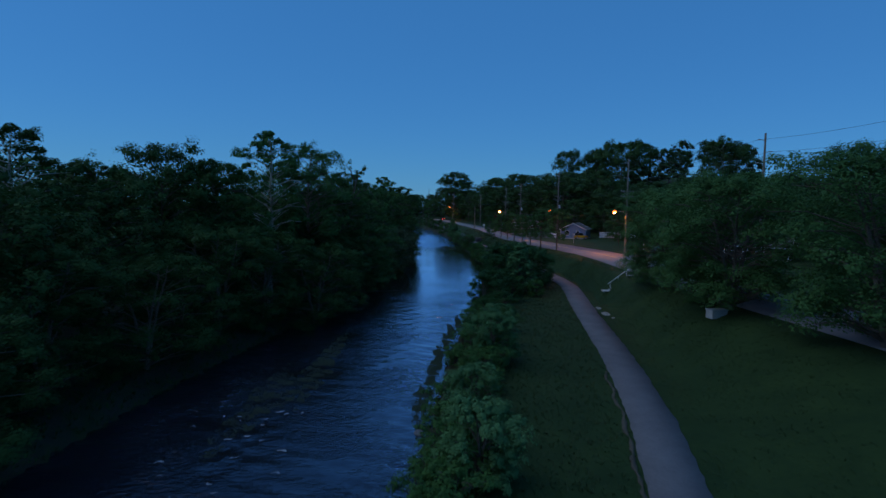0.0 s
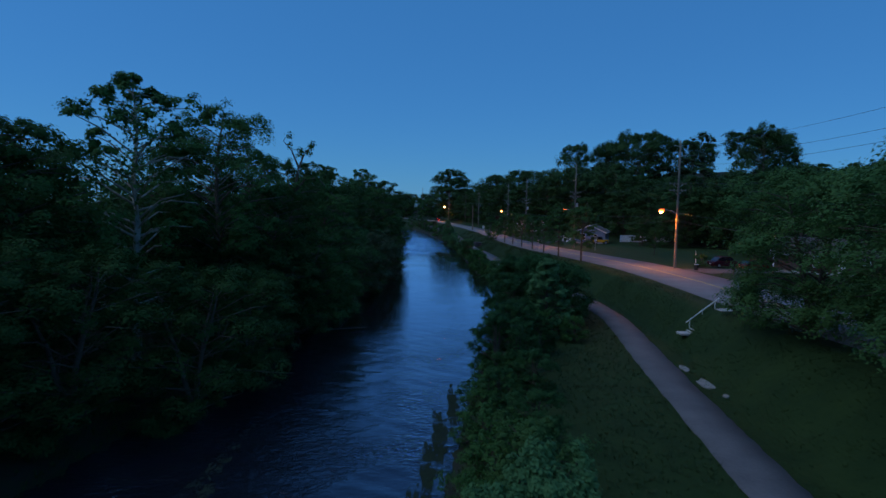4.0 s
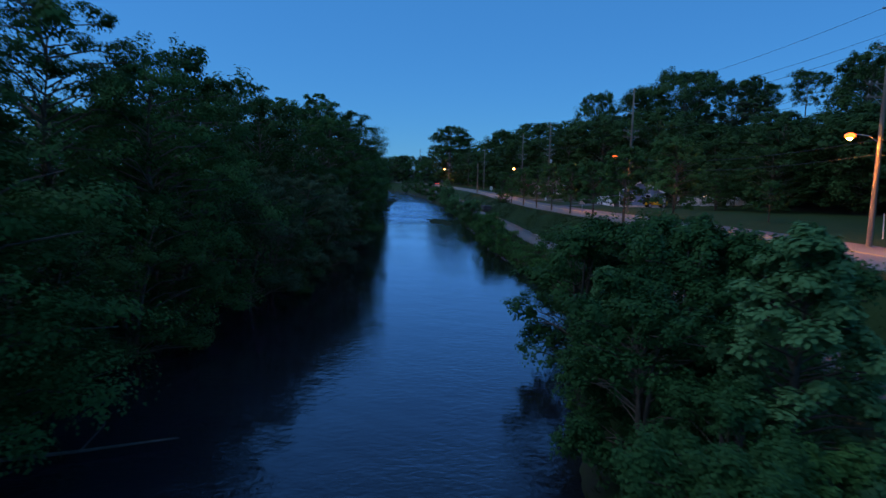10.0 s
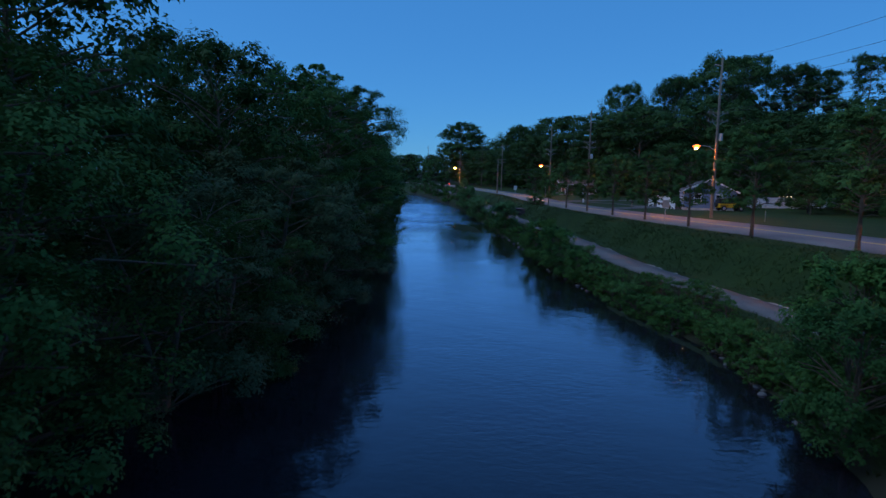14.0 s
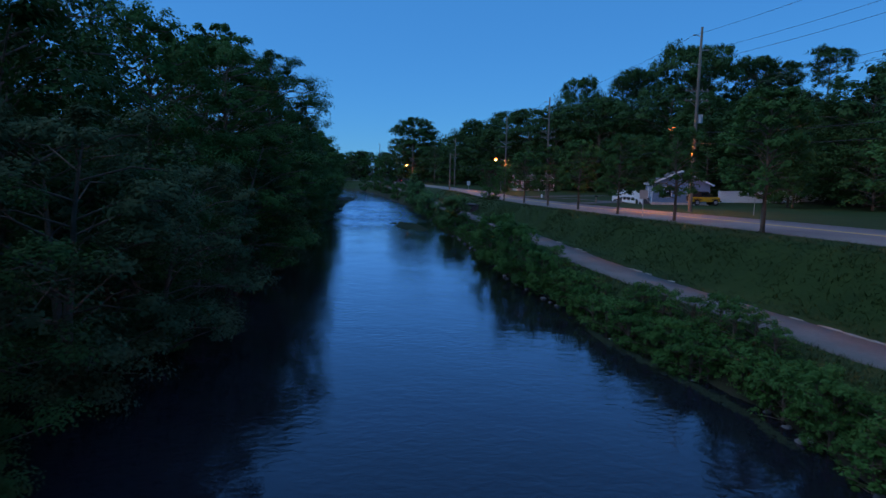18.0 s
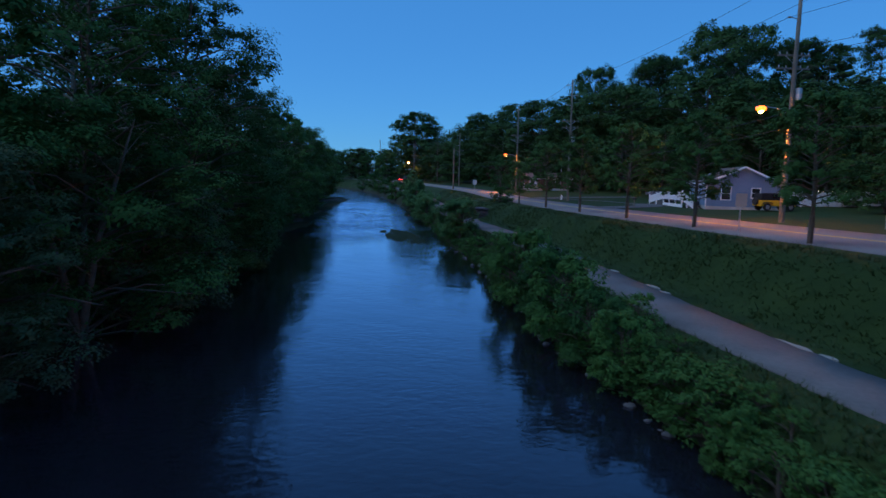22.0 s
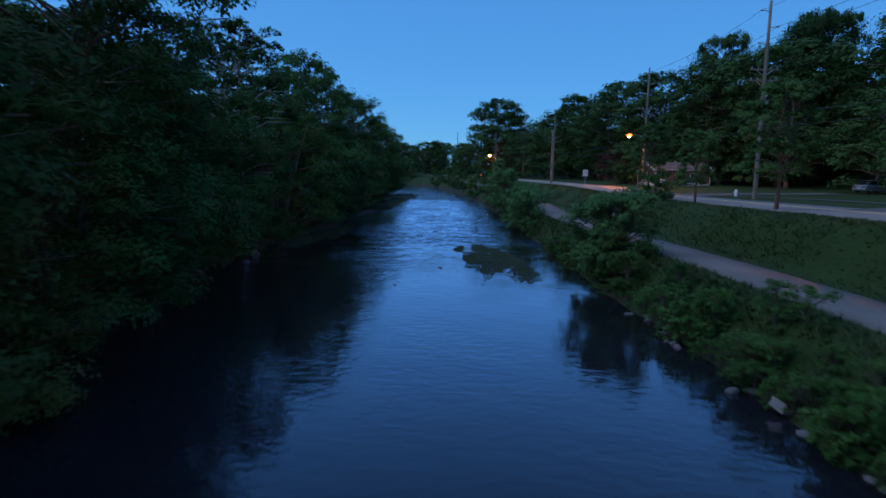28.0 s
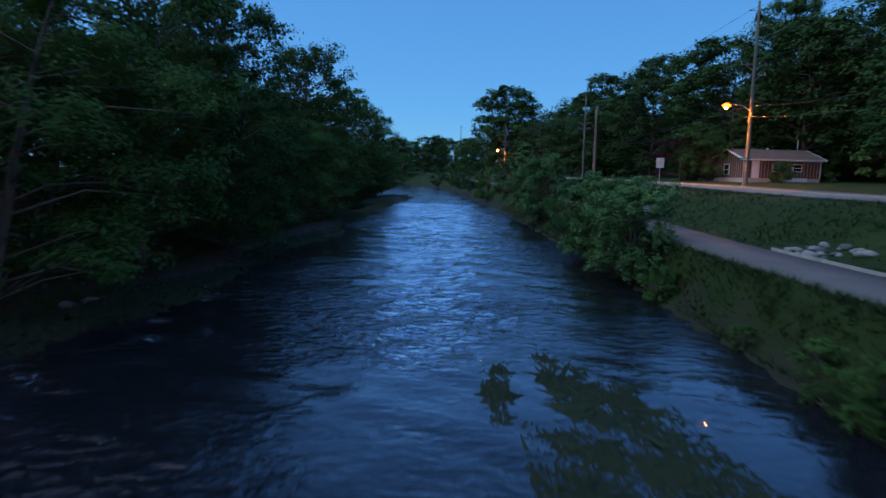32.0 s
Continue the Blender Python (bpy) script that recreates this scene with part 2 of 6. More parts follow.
def water_material():
    mat = bpy.data.materials.new("river_water")
    n, l = nodes_of(mat)
    p = n["Principled BSDF"]
    p.inputs["Base Color"].default_value = (0.010, 0.012, 0.018, 1)
    p.inputs["Roughness"].default_value = 0.02
    p.inputs["Specular IOR Level"].default_value = 0.0
    geo = n.new("ShaderNodeNewGeometry")
    mp = n.new("ShaderNodeMapping")
    mp.inputs["Scale"].default_value = (0.6, 1.0, 1.0)
    l.new(geo.outputs["Position"], mp.inputs["Vector"])
    a = n.new("ShaderNodeTexNoise")
    a.inputs["Scale"].default_value = 3.4
    a.inputs["Detail"].default_value = 4
    a.inputs["Distortion"].default_value = 0.6
    b = n.new("ShaderNodeTexNoise")
    b.inputs["Scale"].default_value = 0.30
    b.inputs["Detail"].default_value = 3
    for t in (a, b):
        l.new(mp.outputs[0], t.inputs["Vector"])
    rough = n.new("ShaderNodeAttribute")
    rough.attribute_name = "rapid"
    ht = n.new("ShaderNodeMath")
    ht.operation = 'MULTIPLY_ADD'
    l.new(b.outputs["Fac"], ht.inputs[0])
    ht.inputs[1].default_value = 0.6
    l.new(a.outputs["Fac"], ht.inputs[2])
    st = n.new("ShaderNodeMapRange")
    st.inputs[3].default_value = 0.04
    st.inputs[4].default_value = 0.95
    patch = n.new("ShaderNodeTexNoise")
    patch.inputs["Scale"].default_value = 0.16
    patch.inputs["Detail"].default_value = 3
    l.new(geo.outputs["Position"], patch.inputs["Vector"])
    pr = n.new("ShaderNodeMapRange")
    pr.inputs[1].default_value = 0.38
    pr.inputs[2].default_value = 0.62
    pr.inputs[3].default_value = 0.12
    pr.inputs[4].default_value = 1.0
    l.new(patch.outputs["Fac"], pr.inputs[0])
    pm = n.new("ShaderNodeMath")
    pm.operation = 'MULTIPLY'
    l.new(pr.outputs[0], pm.inputs[0])
    l.new(rough.outputs["Fac"], pm.inputs[1])
    l.new(pm.outputs[0], st.inputs[0])
    bm = n.new("ShaderNodeBump")
    bm.inputs["Distance"].default_value = 0.15
    l.new(st.outputs[0], bm.inputs["Strength"])
    l.new(ht.outputs[0], bm.inputs["Height"])
    l.new(bm.outputs[0], p.inputs["Normal"])
    # gloss that grows towards grazing sight
    gl = n.new("ShaderNodeBsdfGlossy")
    gl.inputs["Roughness"].default_value = 0.025
    gl.inputs["Color"].default_value = (0.94, 0.86, 1.0, 1)
    l.new(bm.outputs[0], gl.inputs["Normal"])
    lw = n.new("ShaderNodeLayerWeight")
    lw.inputs["Blend"].default_value = 0.5
    l.new(bm.outputs[0], lw.inputs["Normal"])
    pw = n.new("ShaderNodeMath")
    pw.operation = 'POWER'
    pw.inputs[1].default_value = 4.2
    l.new(lw.outputs["Facing"], pw.inputs[0])
    sc = n.new("ShaderNodeMath")
    sc.operation = 'MULTIPLY_ADD'
    sc.use_clamp = True
    l.new(pw.outputs[0], sc.inputs[0])
    sc.inputs[1].default_value = 1.42
    sc.inputs[2].default_value = 0.02
    ms = n.new("ShaderNodeMixShader")
    l.new(sc.outputs[0], ms.inputs[0])
    l.new(p.outputs[0], ms.inputs[1])
    l.new(gl.outputs[0], ms.inputs[2])
    l.new(ms.outputs[0], n["Material Output"].inputs["Surface"])
    return mat


GROUND = ground_material()
WATER = water_material()

# ---- helpers of this scene ----
def part(name, bm, material, parent=None, label=""):
    """Links a bmesh as one mesh object, under a thing or a part."""
    me = bpy.data.meshes.new(name)
    bm.to_mesh(me)
    bm.free()
    me.materials.append(material)
    ob = new(name, me)
    ob.parent = parent
    if label:
        tagged(ob, label)
    return ob


def sheet(name, verts, faces, material, parent=None, smooth=True):
    me = bpy.data.meshes.new(name)
    me.from_pydata([tuple(v) for v in verts], [], faces)
    me.materials.append(material)
    if smooth:
        me.polygons.foreach_set("use_smooth", [True] * len(me.polygons))
    me.update()
    ob = new(name, me)
    ob.parent = parent
    return ob


def base(name, m=None):
    ob = new(name)
    if m is not None:
        ob.matrix_basis = m
    return ob


def box(bm, sx, sy, sz, x=0, y=0, z=0, bevel=0.0, turn=None):
    """A box whose bottom centre lies at x, y, z."""
    r = bmesh.ops.create_cube(bm, size=1)
    vs = r["verts"]
    m = Matrix.Translation((x, y, z + sz / 2))
    if turn is not None:
        m = m @ turn
    bmesh.ops.transform(bm, matrix=m @ Matrix.Diagonal((sx, sy, sz, 1)), verts=vs)
    if bevel:
        es = list({e for v in vs for e in v.link_edges})
        bmesh.ops.bevel(bm, geom=es, offset=bevel, segments=2, affect='EDGES', profile=0.6)
    return bm


def rod(bm, a, b, r1, r2=None, n=8):
    """A tapered round bar from a to b."""
    a, b = Vector(a), Vector(b)
    d = b - a
    m = Matrix.Translation((a + b) / 2) @ d.to_track_quat('Z', 'Y').to_matrix().to_4x4()
    bmesh.ops.create_cone(bm, cap_ends=True, segments=n, radius1=r1, radius2=r1 if r2 is None else r2, depth=d.length, matrix=m)
    return bm


def prism(bm, outline, depth, m=None):
    """A flat outline in x and z, drawn out along y by depth."""
    m = m or Matrix()
    a = [bm.verts.new(m @ Vector((x, -depth / 2, z))) for x, z in outline]
    b = [bm.verts.new(m @ Vector((x, depth / 2, z))) for x, z in outline]
    n = len(outline)
    bm.faces.new(a)
    bm.faces.new(b[::-1])
    for i in range(n):
        bm.faces.new((a[i], b[i], b[(i + 1) % n], a[(i + 1) % n]))
    bmesh.ops.recalc_face_normals(bm, faces=bm.faces)
    return bm


# ---- plan: lines along the valley, as functions of y ----
def along(pairs):
    ys, xs = zip(*pairs)
    return lambda y: np.interp(y, ys, xs)


river_left = along([(-400, -60), (-60, -30), (0, -21), (26, -19), (41, -18), (61, -15), (90, -13), (120, -12), (160, -12.6), (200, -13.3), (236, -15), (260, -18), (300, -22), (335, -25), (380, -36), (450, -62), (700, -180)])
river_right = along([(-400, -30), (-60, -10), (20, -2.5), (28, -1.2), (37, -0.6), (53, 0.6), (65, 2.4), (72, 3.4), (87, 6), (100, 8.5), (110, 10.8), (118, 11.4), (126, 9.8), (133, 9.2), (141, 8.0), (158, 7.6), (168, 7.1), (177, 6), (183, 5.7), (190, 5.15), (197, 4.8), (204, 4.4), (210, 4.0), (239, 1.5), (253, 0.2), (300, -5), (335, -10), (380, -20), (450, -45), (700, -160)])
path_mid = along([(-400, -20), (-60, -6), (0, 5), (24, 10.05), (34, 12.2), (44, 13.75), (53, 14.9), (69, 16.6), (76, 17.4), (83, 18.3), (91, 19.15), (100, 19.0), (110, 18.0), (118, 16.5), (124, 15.35), (130, 14.15), (135, 13.45), (140, 12.85), (146, 12.65), (153, 12.25), (160, 12.0), (166, 11.5), (173, 10.85), (180, 9.9), (185, 9.1), (190, 8.55), (195, 8.0), (199, 7.65), (204, 7.4), (212, 7.2), (222, 7.1), (240, 6.4), (260, 4.7), (300, 0.4), (335, -5), (380, -15), (450, -40), (700, -155)])
road_line = along([(-400, 60), (-60, 38), (40, 34.5), (60, 33), (82, 32.4), (100, 32.6), (115, 32), (125, 30.6), (135, 28.6), (145, 26.6), (155, 24.9), (172, 22.4), (205, 19.3), (237, 17.6), (270, 14), (296, 10.3), (340, 4.5), (381, -1.6), (450, -26), (700, -140)])
road_shift = along([(-400, -1.25), (150, -1.25), (200, 0)])
road_half = along([(-400, 5.2), (150, 5.2), (200, 3.9)])


def road_mid(y):
    return road_line(y) + road_shift(y)


path_z = along([(-400, 0.7), (60, 0.75), (80, 0.85), (110, 1.2), (140, 1.5), (200, 1.75), (260, 2.2), (330, 2.6)])
road_z = along([(-400, 4.2), (100, 4.1), (145, 3.95), (185, 3.5), (205, 3.38), (215, 3.4), (240, 3.65), (300, 3.9)])
PATH_HALF = 1.32


def step(a, b, v):
    t = np.clip((v - a) / np.maximum(b - a, 1e-6), 0, 1)
    return t * t * (3 - 2 * t)


def lumps(x, y):
    """Gentle unevenness of the ground."""
    return 0.5 * np.sin(x * 0.37 + 1.3 * np.sin(y * 0.21)) * np.sin(y * 0.29 + 0.8) + 0.3 * np.sin(x * 1.1 + y * 0.7) * np.sin(y * 1.3 - x * 0.4)


def height(x, y):
    """The ground's height."""
    x, y = np.asarray(x, float), np.asarray(y, float)
    rl, rr, pm, rm = river_left(y), river_right(y), path_mid(y), road_mid(y)
    pz, rz = path_z(y), road_z(y)
    mid, half = (rl + rr) / 2, (rr - rl) / 2
    bed = -0.9 * np.clip(1 - ((x - mid) / half) ** 2, 0, 1) - 0.05
    left = -0.05 + 0.9 * step(0, 3.5, rl - x) + 1.6 * step(3, 30, rl - x) + 0.15 * lumps(x, y) * step(1, 5, rl - x)
    pl, pr = pm - PATH_HALF - 0.3, pm + PATH_HALF + 0.3
    reach = np.minimum(2.2, np.maximum(pl - rr, 0.3))
    shelf = np.interp(y, [176, 186, 230, 245], [0, 0.6, 0.6, 0])
    bank = -0.05 + 0.16 * step(0, 0.4, x - rr) * np.minimum(shelf, 1) + (pz + 0.03 - 0.16 * np.minimum(shelf, 1)) * step(shelf, np.maximum(reach, shelf + 0.8), x - rr)
    bank = bank + 0.12 * lumps(x, y) * step(0.5, 2.0, x - rr) * step(0.2, 1.5, pl - x)
    rh = road_half(y)
    ll, lr = rm - rh - 1.2, rm + rh + 0.6
    slope = pz + (rz - pz) * step(pr + 0.6, ll - 0.5, x) + 0.16 * lumps(x, y) * step(0.3, 2, x - pr) * step(0.3, 2, ll - x)
    lawn = rz + 0.012 * (x - lr) + 0.06 * lumps(x * 0.5, y * 0.5) * step(1, 4, x - lr)
    hill = (6 + 16 * step(170, 270, y)) * step(36, 96, x - rm) * (1 - 0.75 * step(310, 400, y)) + 3.0 * lumps(x * 0.08, y * 0.08) * step(50, 90, x - rm)
    out = np.where(x < rl, left, np.where(x < rr, bed, np.where(x < pl, bank, np.where(x < pr, pz, np.where(x < ll, slope, np.where(x < lr, rz, lawn + hill))))))
    return out


def z_at(x, y):
    return float(height(x, y))

# ---- ground, water, path, road ----
xs = np.unique(np.r_[-1800, -900, -450, -250, -160, -110, np.arange(-90, -30, 3.0), np.arange(-30, 48, 0.5), np.arange(48, 80, 2.0), np.arange(80, 180, 6), 220, 300, 450, 900, 1800])
ys = np.unique(np.r_[-600, -300, -150, -90, np.arange(-60, 0, 4.0), np.arange(0, 262, 0.8), np.arange(262, 360, 2.5), np.arange(360, 520, 8), 560, 640, 800, 1200, 2400])
gx, gy = np.meshgrid(xs, ys)
gz = height(gx, gy)
nx, ny = len(xs), len(ys)
quads = [(j * nx + i, j * nx + i + 1, (j + 1) * nx + i + 1, (j + 1) * nx + i) for j in range(ny - 1) for i in range(nx - 1)]
ground = tagged(sheet("ground", np.c_[gx.ravel(), gy.ravel(), gz.ravel()], quads, GROUND), "dark dusk grass ground with earthy river banks", "ground", kind="structure")
bare = np.clip(1 - np.abs(gx - river_right(gy) - 0.4) / 1.4, 0, 1) * 0.7
bare = np.maximum(bare, np.where(gx < river_right(gy), 0.6, 0))
bare = np.maximum(bare, np.where(gx > road_mid(gy) + 40, 0.8, 0)).ravel()
at = ground.data.attributes.new("bare", 'FLOAT', 'POINT')
at.data.foreach_set("value", bare)


def rapid_at(x, y):
    """How broken the water is: riffles below the start and past the weed island."""
    a = 1 - step(50, 100, y)
    b = step(178, 198, y - 0.8 * x) * (1 - 0.55 * step(250, 300, y))
    calm = 1 - 0.4 * np.exp(-((x - 3.9) / 1.1) ** 2 - ((y - 190.5) / 4.0) ** 2)  # slack water between the weed bar and the bank
    return np.clip(0.08 + 0.8 * a + 0.95 * b, 0, 1) * calm


wy = np.unique(np.r_[-400, -200, -100, np.arange(-60, 10, 2.0), np.arange(10, 262, 0.45), np.arange(262, 400, 2.0), np.arange(400, 700, 12)])
wt = np.linspace(0, 1, 66)
W = np.array([[(river_left(y) - 1.5 + (river_right(y) + 1.2 - river_left(y) + 1.5) * t, y) for t in wt] for y in wy])
wx, wyy = W[..., 0], W[..., 1]
rap = rapid_at(wx, wyy)
wz = 1.0 * rap * (0.035 * np.sin(wyy * 2.1 + 1.7 * np.sin(wx * 0.9)) * np.sin(wx * 1.3 + 0.8 * np.sin(wyy * 0.7)) + 0.03 * np.sin(wyy * 4.3 + wx * 1.9 + 2 * np.sin(wx * 0.5)))
nw = len(wt)
quads = [(j * nw + i, j * nw + i + 1, (j + 1) * nw + i + 1, (j + 1) * nw + i) for j in range(len(wy) - 1) for i in range(nw - 1)]
river = tagged(sheet("water", np.c_[wx.ravel(), wyy.ravel(), wz.ravel()], quads, WATER), "dark blue river water reflecting the dusk sky", "river", kind="structure")
at = river.data.attributes.new("rapid", 'FLOAT', 'POINT')
at.data.foreach_set("value", rap.ravel())


def strip(name, mid, half, zf, y0, y1, dy, lift, material, wobble=0.0, thick=0.08):
    """A paved band with small upright sides that follows the ground line."""
    yy = np.arange(y0, y1 + dy, dy)
    v, f = [], []
    rng = np.random.RandomState(5)
    for y in yy:
        m, z = float(mid(y)), float(zf(y)) + lift
        t = (float(mid(y + 0.5)) - float(mid(y - 0.5)))
        k = math.hypot(1, t)
        nxv, nyv = 1 / k, -t / k
        wl, wr = ((half(y) if callable(half) else half) + wobble * rng.uniform(-1, 1) for _ in range(2))
        for s, dz in ((-wl, -thick), (-wl, 0), (0, 0.02), (wr, 0), (wr, -thick)):
            v.append((m + nxv * s, y + nyv * s, z + dz))
    for j in range(len(yy) - 1):
        for i in range(4):
            f.append((j * 5 + i, j * 5 + i + 1, (j + 1) * 5 + i + 1, (j + 1) * 5 + i))
    return sheet(name, v, f, material)


tagged(strip("pavement", path_mid, PATH_HALF, path_z, -60, 330, 0.7, 0.05, PATH_ASPHALT, 0.07), "grey asphalt riverside footpath with worn edges", "footpath", kind="structure")
tagged(strip("road", road_mid, lambda y: float(road_half(y)) - 0.2, road_z, -200, 460, 2.0, 0.05, ASPHALT, 0.06), "grey asphalt two-lane road", "road", kind="structure")
for off in (-0.14, 0.14):
    tagged(strip("road_marking", lambda y, o=off: road_mid(y) + o, 0.055, road_z, -100, 400, 2.0, 0.076, YELLOW, 0.0, 0.002), "faded yellow centre line on the road", "road marking", kind="structure")


tagged(strip("worn_edge", lambda y: path_mid(y) - 1.62 + 0.10 * np.sin(1.3 * y), 0.09, path_z, 18, 44, 0.5, 0.045, DARK_EARTH, 0.08, 0.06), "worn brown earth line along the footpath", "earth", kind="structure")


def driveway(points, half, z):
    bmv, bf = [], []
    n = len(points)
    for i, (x, y) in enumerate(points):
        a, b = Vector(points[max(i - 1, 0)]), Vector(points[min(i + 1, n - 1)])
        d = (b - a).normalized()
        for s in (-half, half):
            px, py = x - d.y * s, y + d.x * s
            bmv.append((px, py, max(z_at(px, py), float(road_z(py))) + 0.07))
        if i:
            bf.append((2 * i - 2, 2 * i, 2 * i + 1, 2 * i - 1))
    return tagged(sheet("driveway", bmv, bf, DRIVE), "grey asphalt driveway leading off the road", "driveway", kind="structure")


driveway([(23, 184), (27, 187.5), (31, 190), (33, 193), (33.3, 198)], 2.0, 4)
driveway([(32.5, 199), (31, 205), (27.5, 211), (23, 215)], 0.8, 4)
driveway([(36, 112), (39, 113), (44, 113.5), (48, 113.5)], 3.2, 4)
driveway([(21.5, 212), (25, 216), (30, 219), (42, 222)], 2.0, 4)

# ---- plants ----
def clump_core():
    """A coarse rounded lump, the unit form of the dark filler added inside a tuft."""
    bm = bmesh.new()
    bmesh.ops.create_icosphere(bm, subdivisions=1, radius=1.0)
    v = np.array([tuple(q.co) for q in bm.verts])
    f = np.array([[q.index for q in face.verts] for face in bm.faces])
    bm.free()
    return v, f


CORE_V, CORE_F = clump_core()


def leaves(name, points, outward, sizes, material, parent, rng, droop=0.25, wide=0.42, lift=0.62, simple=False, cores=()):
    """One crown of single leaves: folded blades, or plain three-cornered ones; their faces turn outward and up. Cores
    are dark lumps that stand for the shade inside its tufts.
    """
    n = len(points)
    face = outward * 0.9 + rng.normal(0, 0.26, (n, 3))
    face[:, 2] += lift
    face /= np.linalg.norm(face, axis=1)[:, None] + 1e-9
    d = outward + rng.normal(0, 0.8, (n, 3))
    d[:, 2] -= droop
    d -= face * (d * face).sum(1)[:, None]
    d /= np.linalg.norm(d, axis=1)[:, None] + 1e-9
    side = np.cross(face, d)
    s = sizes[:, None]
    k = 3 if simple else 4
    v = np.empty((n, k, 3))
    if simple:
        v[:, 0] = points - side * s * wide * 1.1
        v[:, 1] = points + side * s * wide * 1.1 + d * s * 0.15
        v[:, 2] = points + d * s - face * s * 0.12
    else:
        v[:, 0] = points
        v[:, 1] = points + d * s * 0.45 + side * s * wide * 0.85 - face * s * 0.08
        v[:, 2] = points + d * s - face * s * 0.16
        v[:, 3] = points + d * s * 0.45 - side * s * wide * 0.85 - face * s * 0.08
    co, index, lens = [v.reshape(-1, 3)], [np.arange(k * n)], [np.full(n, k)]
    first = k * n
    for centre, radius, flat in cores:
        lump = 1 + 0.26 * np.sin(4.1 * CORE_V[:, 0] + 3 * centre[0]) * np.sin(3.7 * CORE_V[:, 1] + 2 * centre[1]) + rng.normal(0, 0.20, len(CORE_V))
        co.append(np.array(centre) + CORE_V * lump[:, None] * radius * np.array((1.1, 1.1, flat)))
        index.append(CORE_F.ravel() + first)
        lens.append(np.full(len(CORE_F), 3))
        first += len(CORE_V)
    co, index, lens = np.vstack(co), np.concatenate(index), np.concatenate(lens)
    me = bpy.data.meshes.new(name)
    me.vertices.add(len(co))
    me.vertices.foreach_set("co", co.ravel())
    me.loops.add(len(index))
    me.loops.foreach_set("vertex_index", index)
    me.polygons.add(len(lens))
    me.polygons.foreach_set("loop_start", np.r_[0, np.cumsum(lens)[:-1]])
    me.polygons.foreach_set("loop_total", lens)
    me.materials.append(material)
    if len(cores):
        me.materials.append(TUFT_SHADE)
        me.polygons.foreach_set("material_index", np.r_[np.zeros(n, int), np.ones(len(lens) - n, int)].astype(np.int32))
    me.update(calc_edges=True)
    ob = new(name, me)
    ob.parent = parent
    return ob


def limb(bm, pts, r0, r1, n=6):
    """A bending tapered branch through points."""
    rings = []
    for i, p in enumerate(pts):
        a, b = pts[max(i - 1, 0)], pts[min(i + 1, len(pts) - 1)]
        q = (b - a).to_track_quat('Z', 'Y')
        r = r0 + (r1 - r0) * i / (len(pts) - 1)
        rings.append([bm.verts.new(p + q @ Vector((r * math.cos(2 * math.pi * k / n), r * math.sin(2 * math.pi * k / n), 0))) for k in range(n)])
    for a, b in zip(rings, rings[1:]):
        for k in range(n):
            bm.faces.new((a[k], a[(k + 1) % n], b[(k + 1) % n], b[k]))
    bm.faces.new(rings[-1])


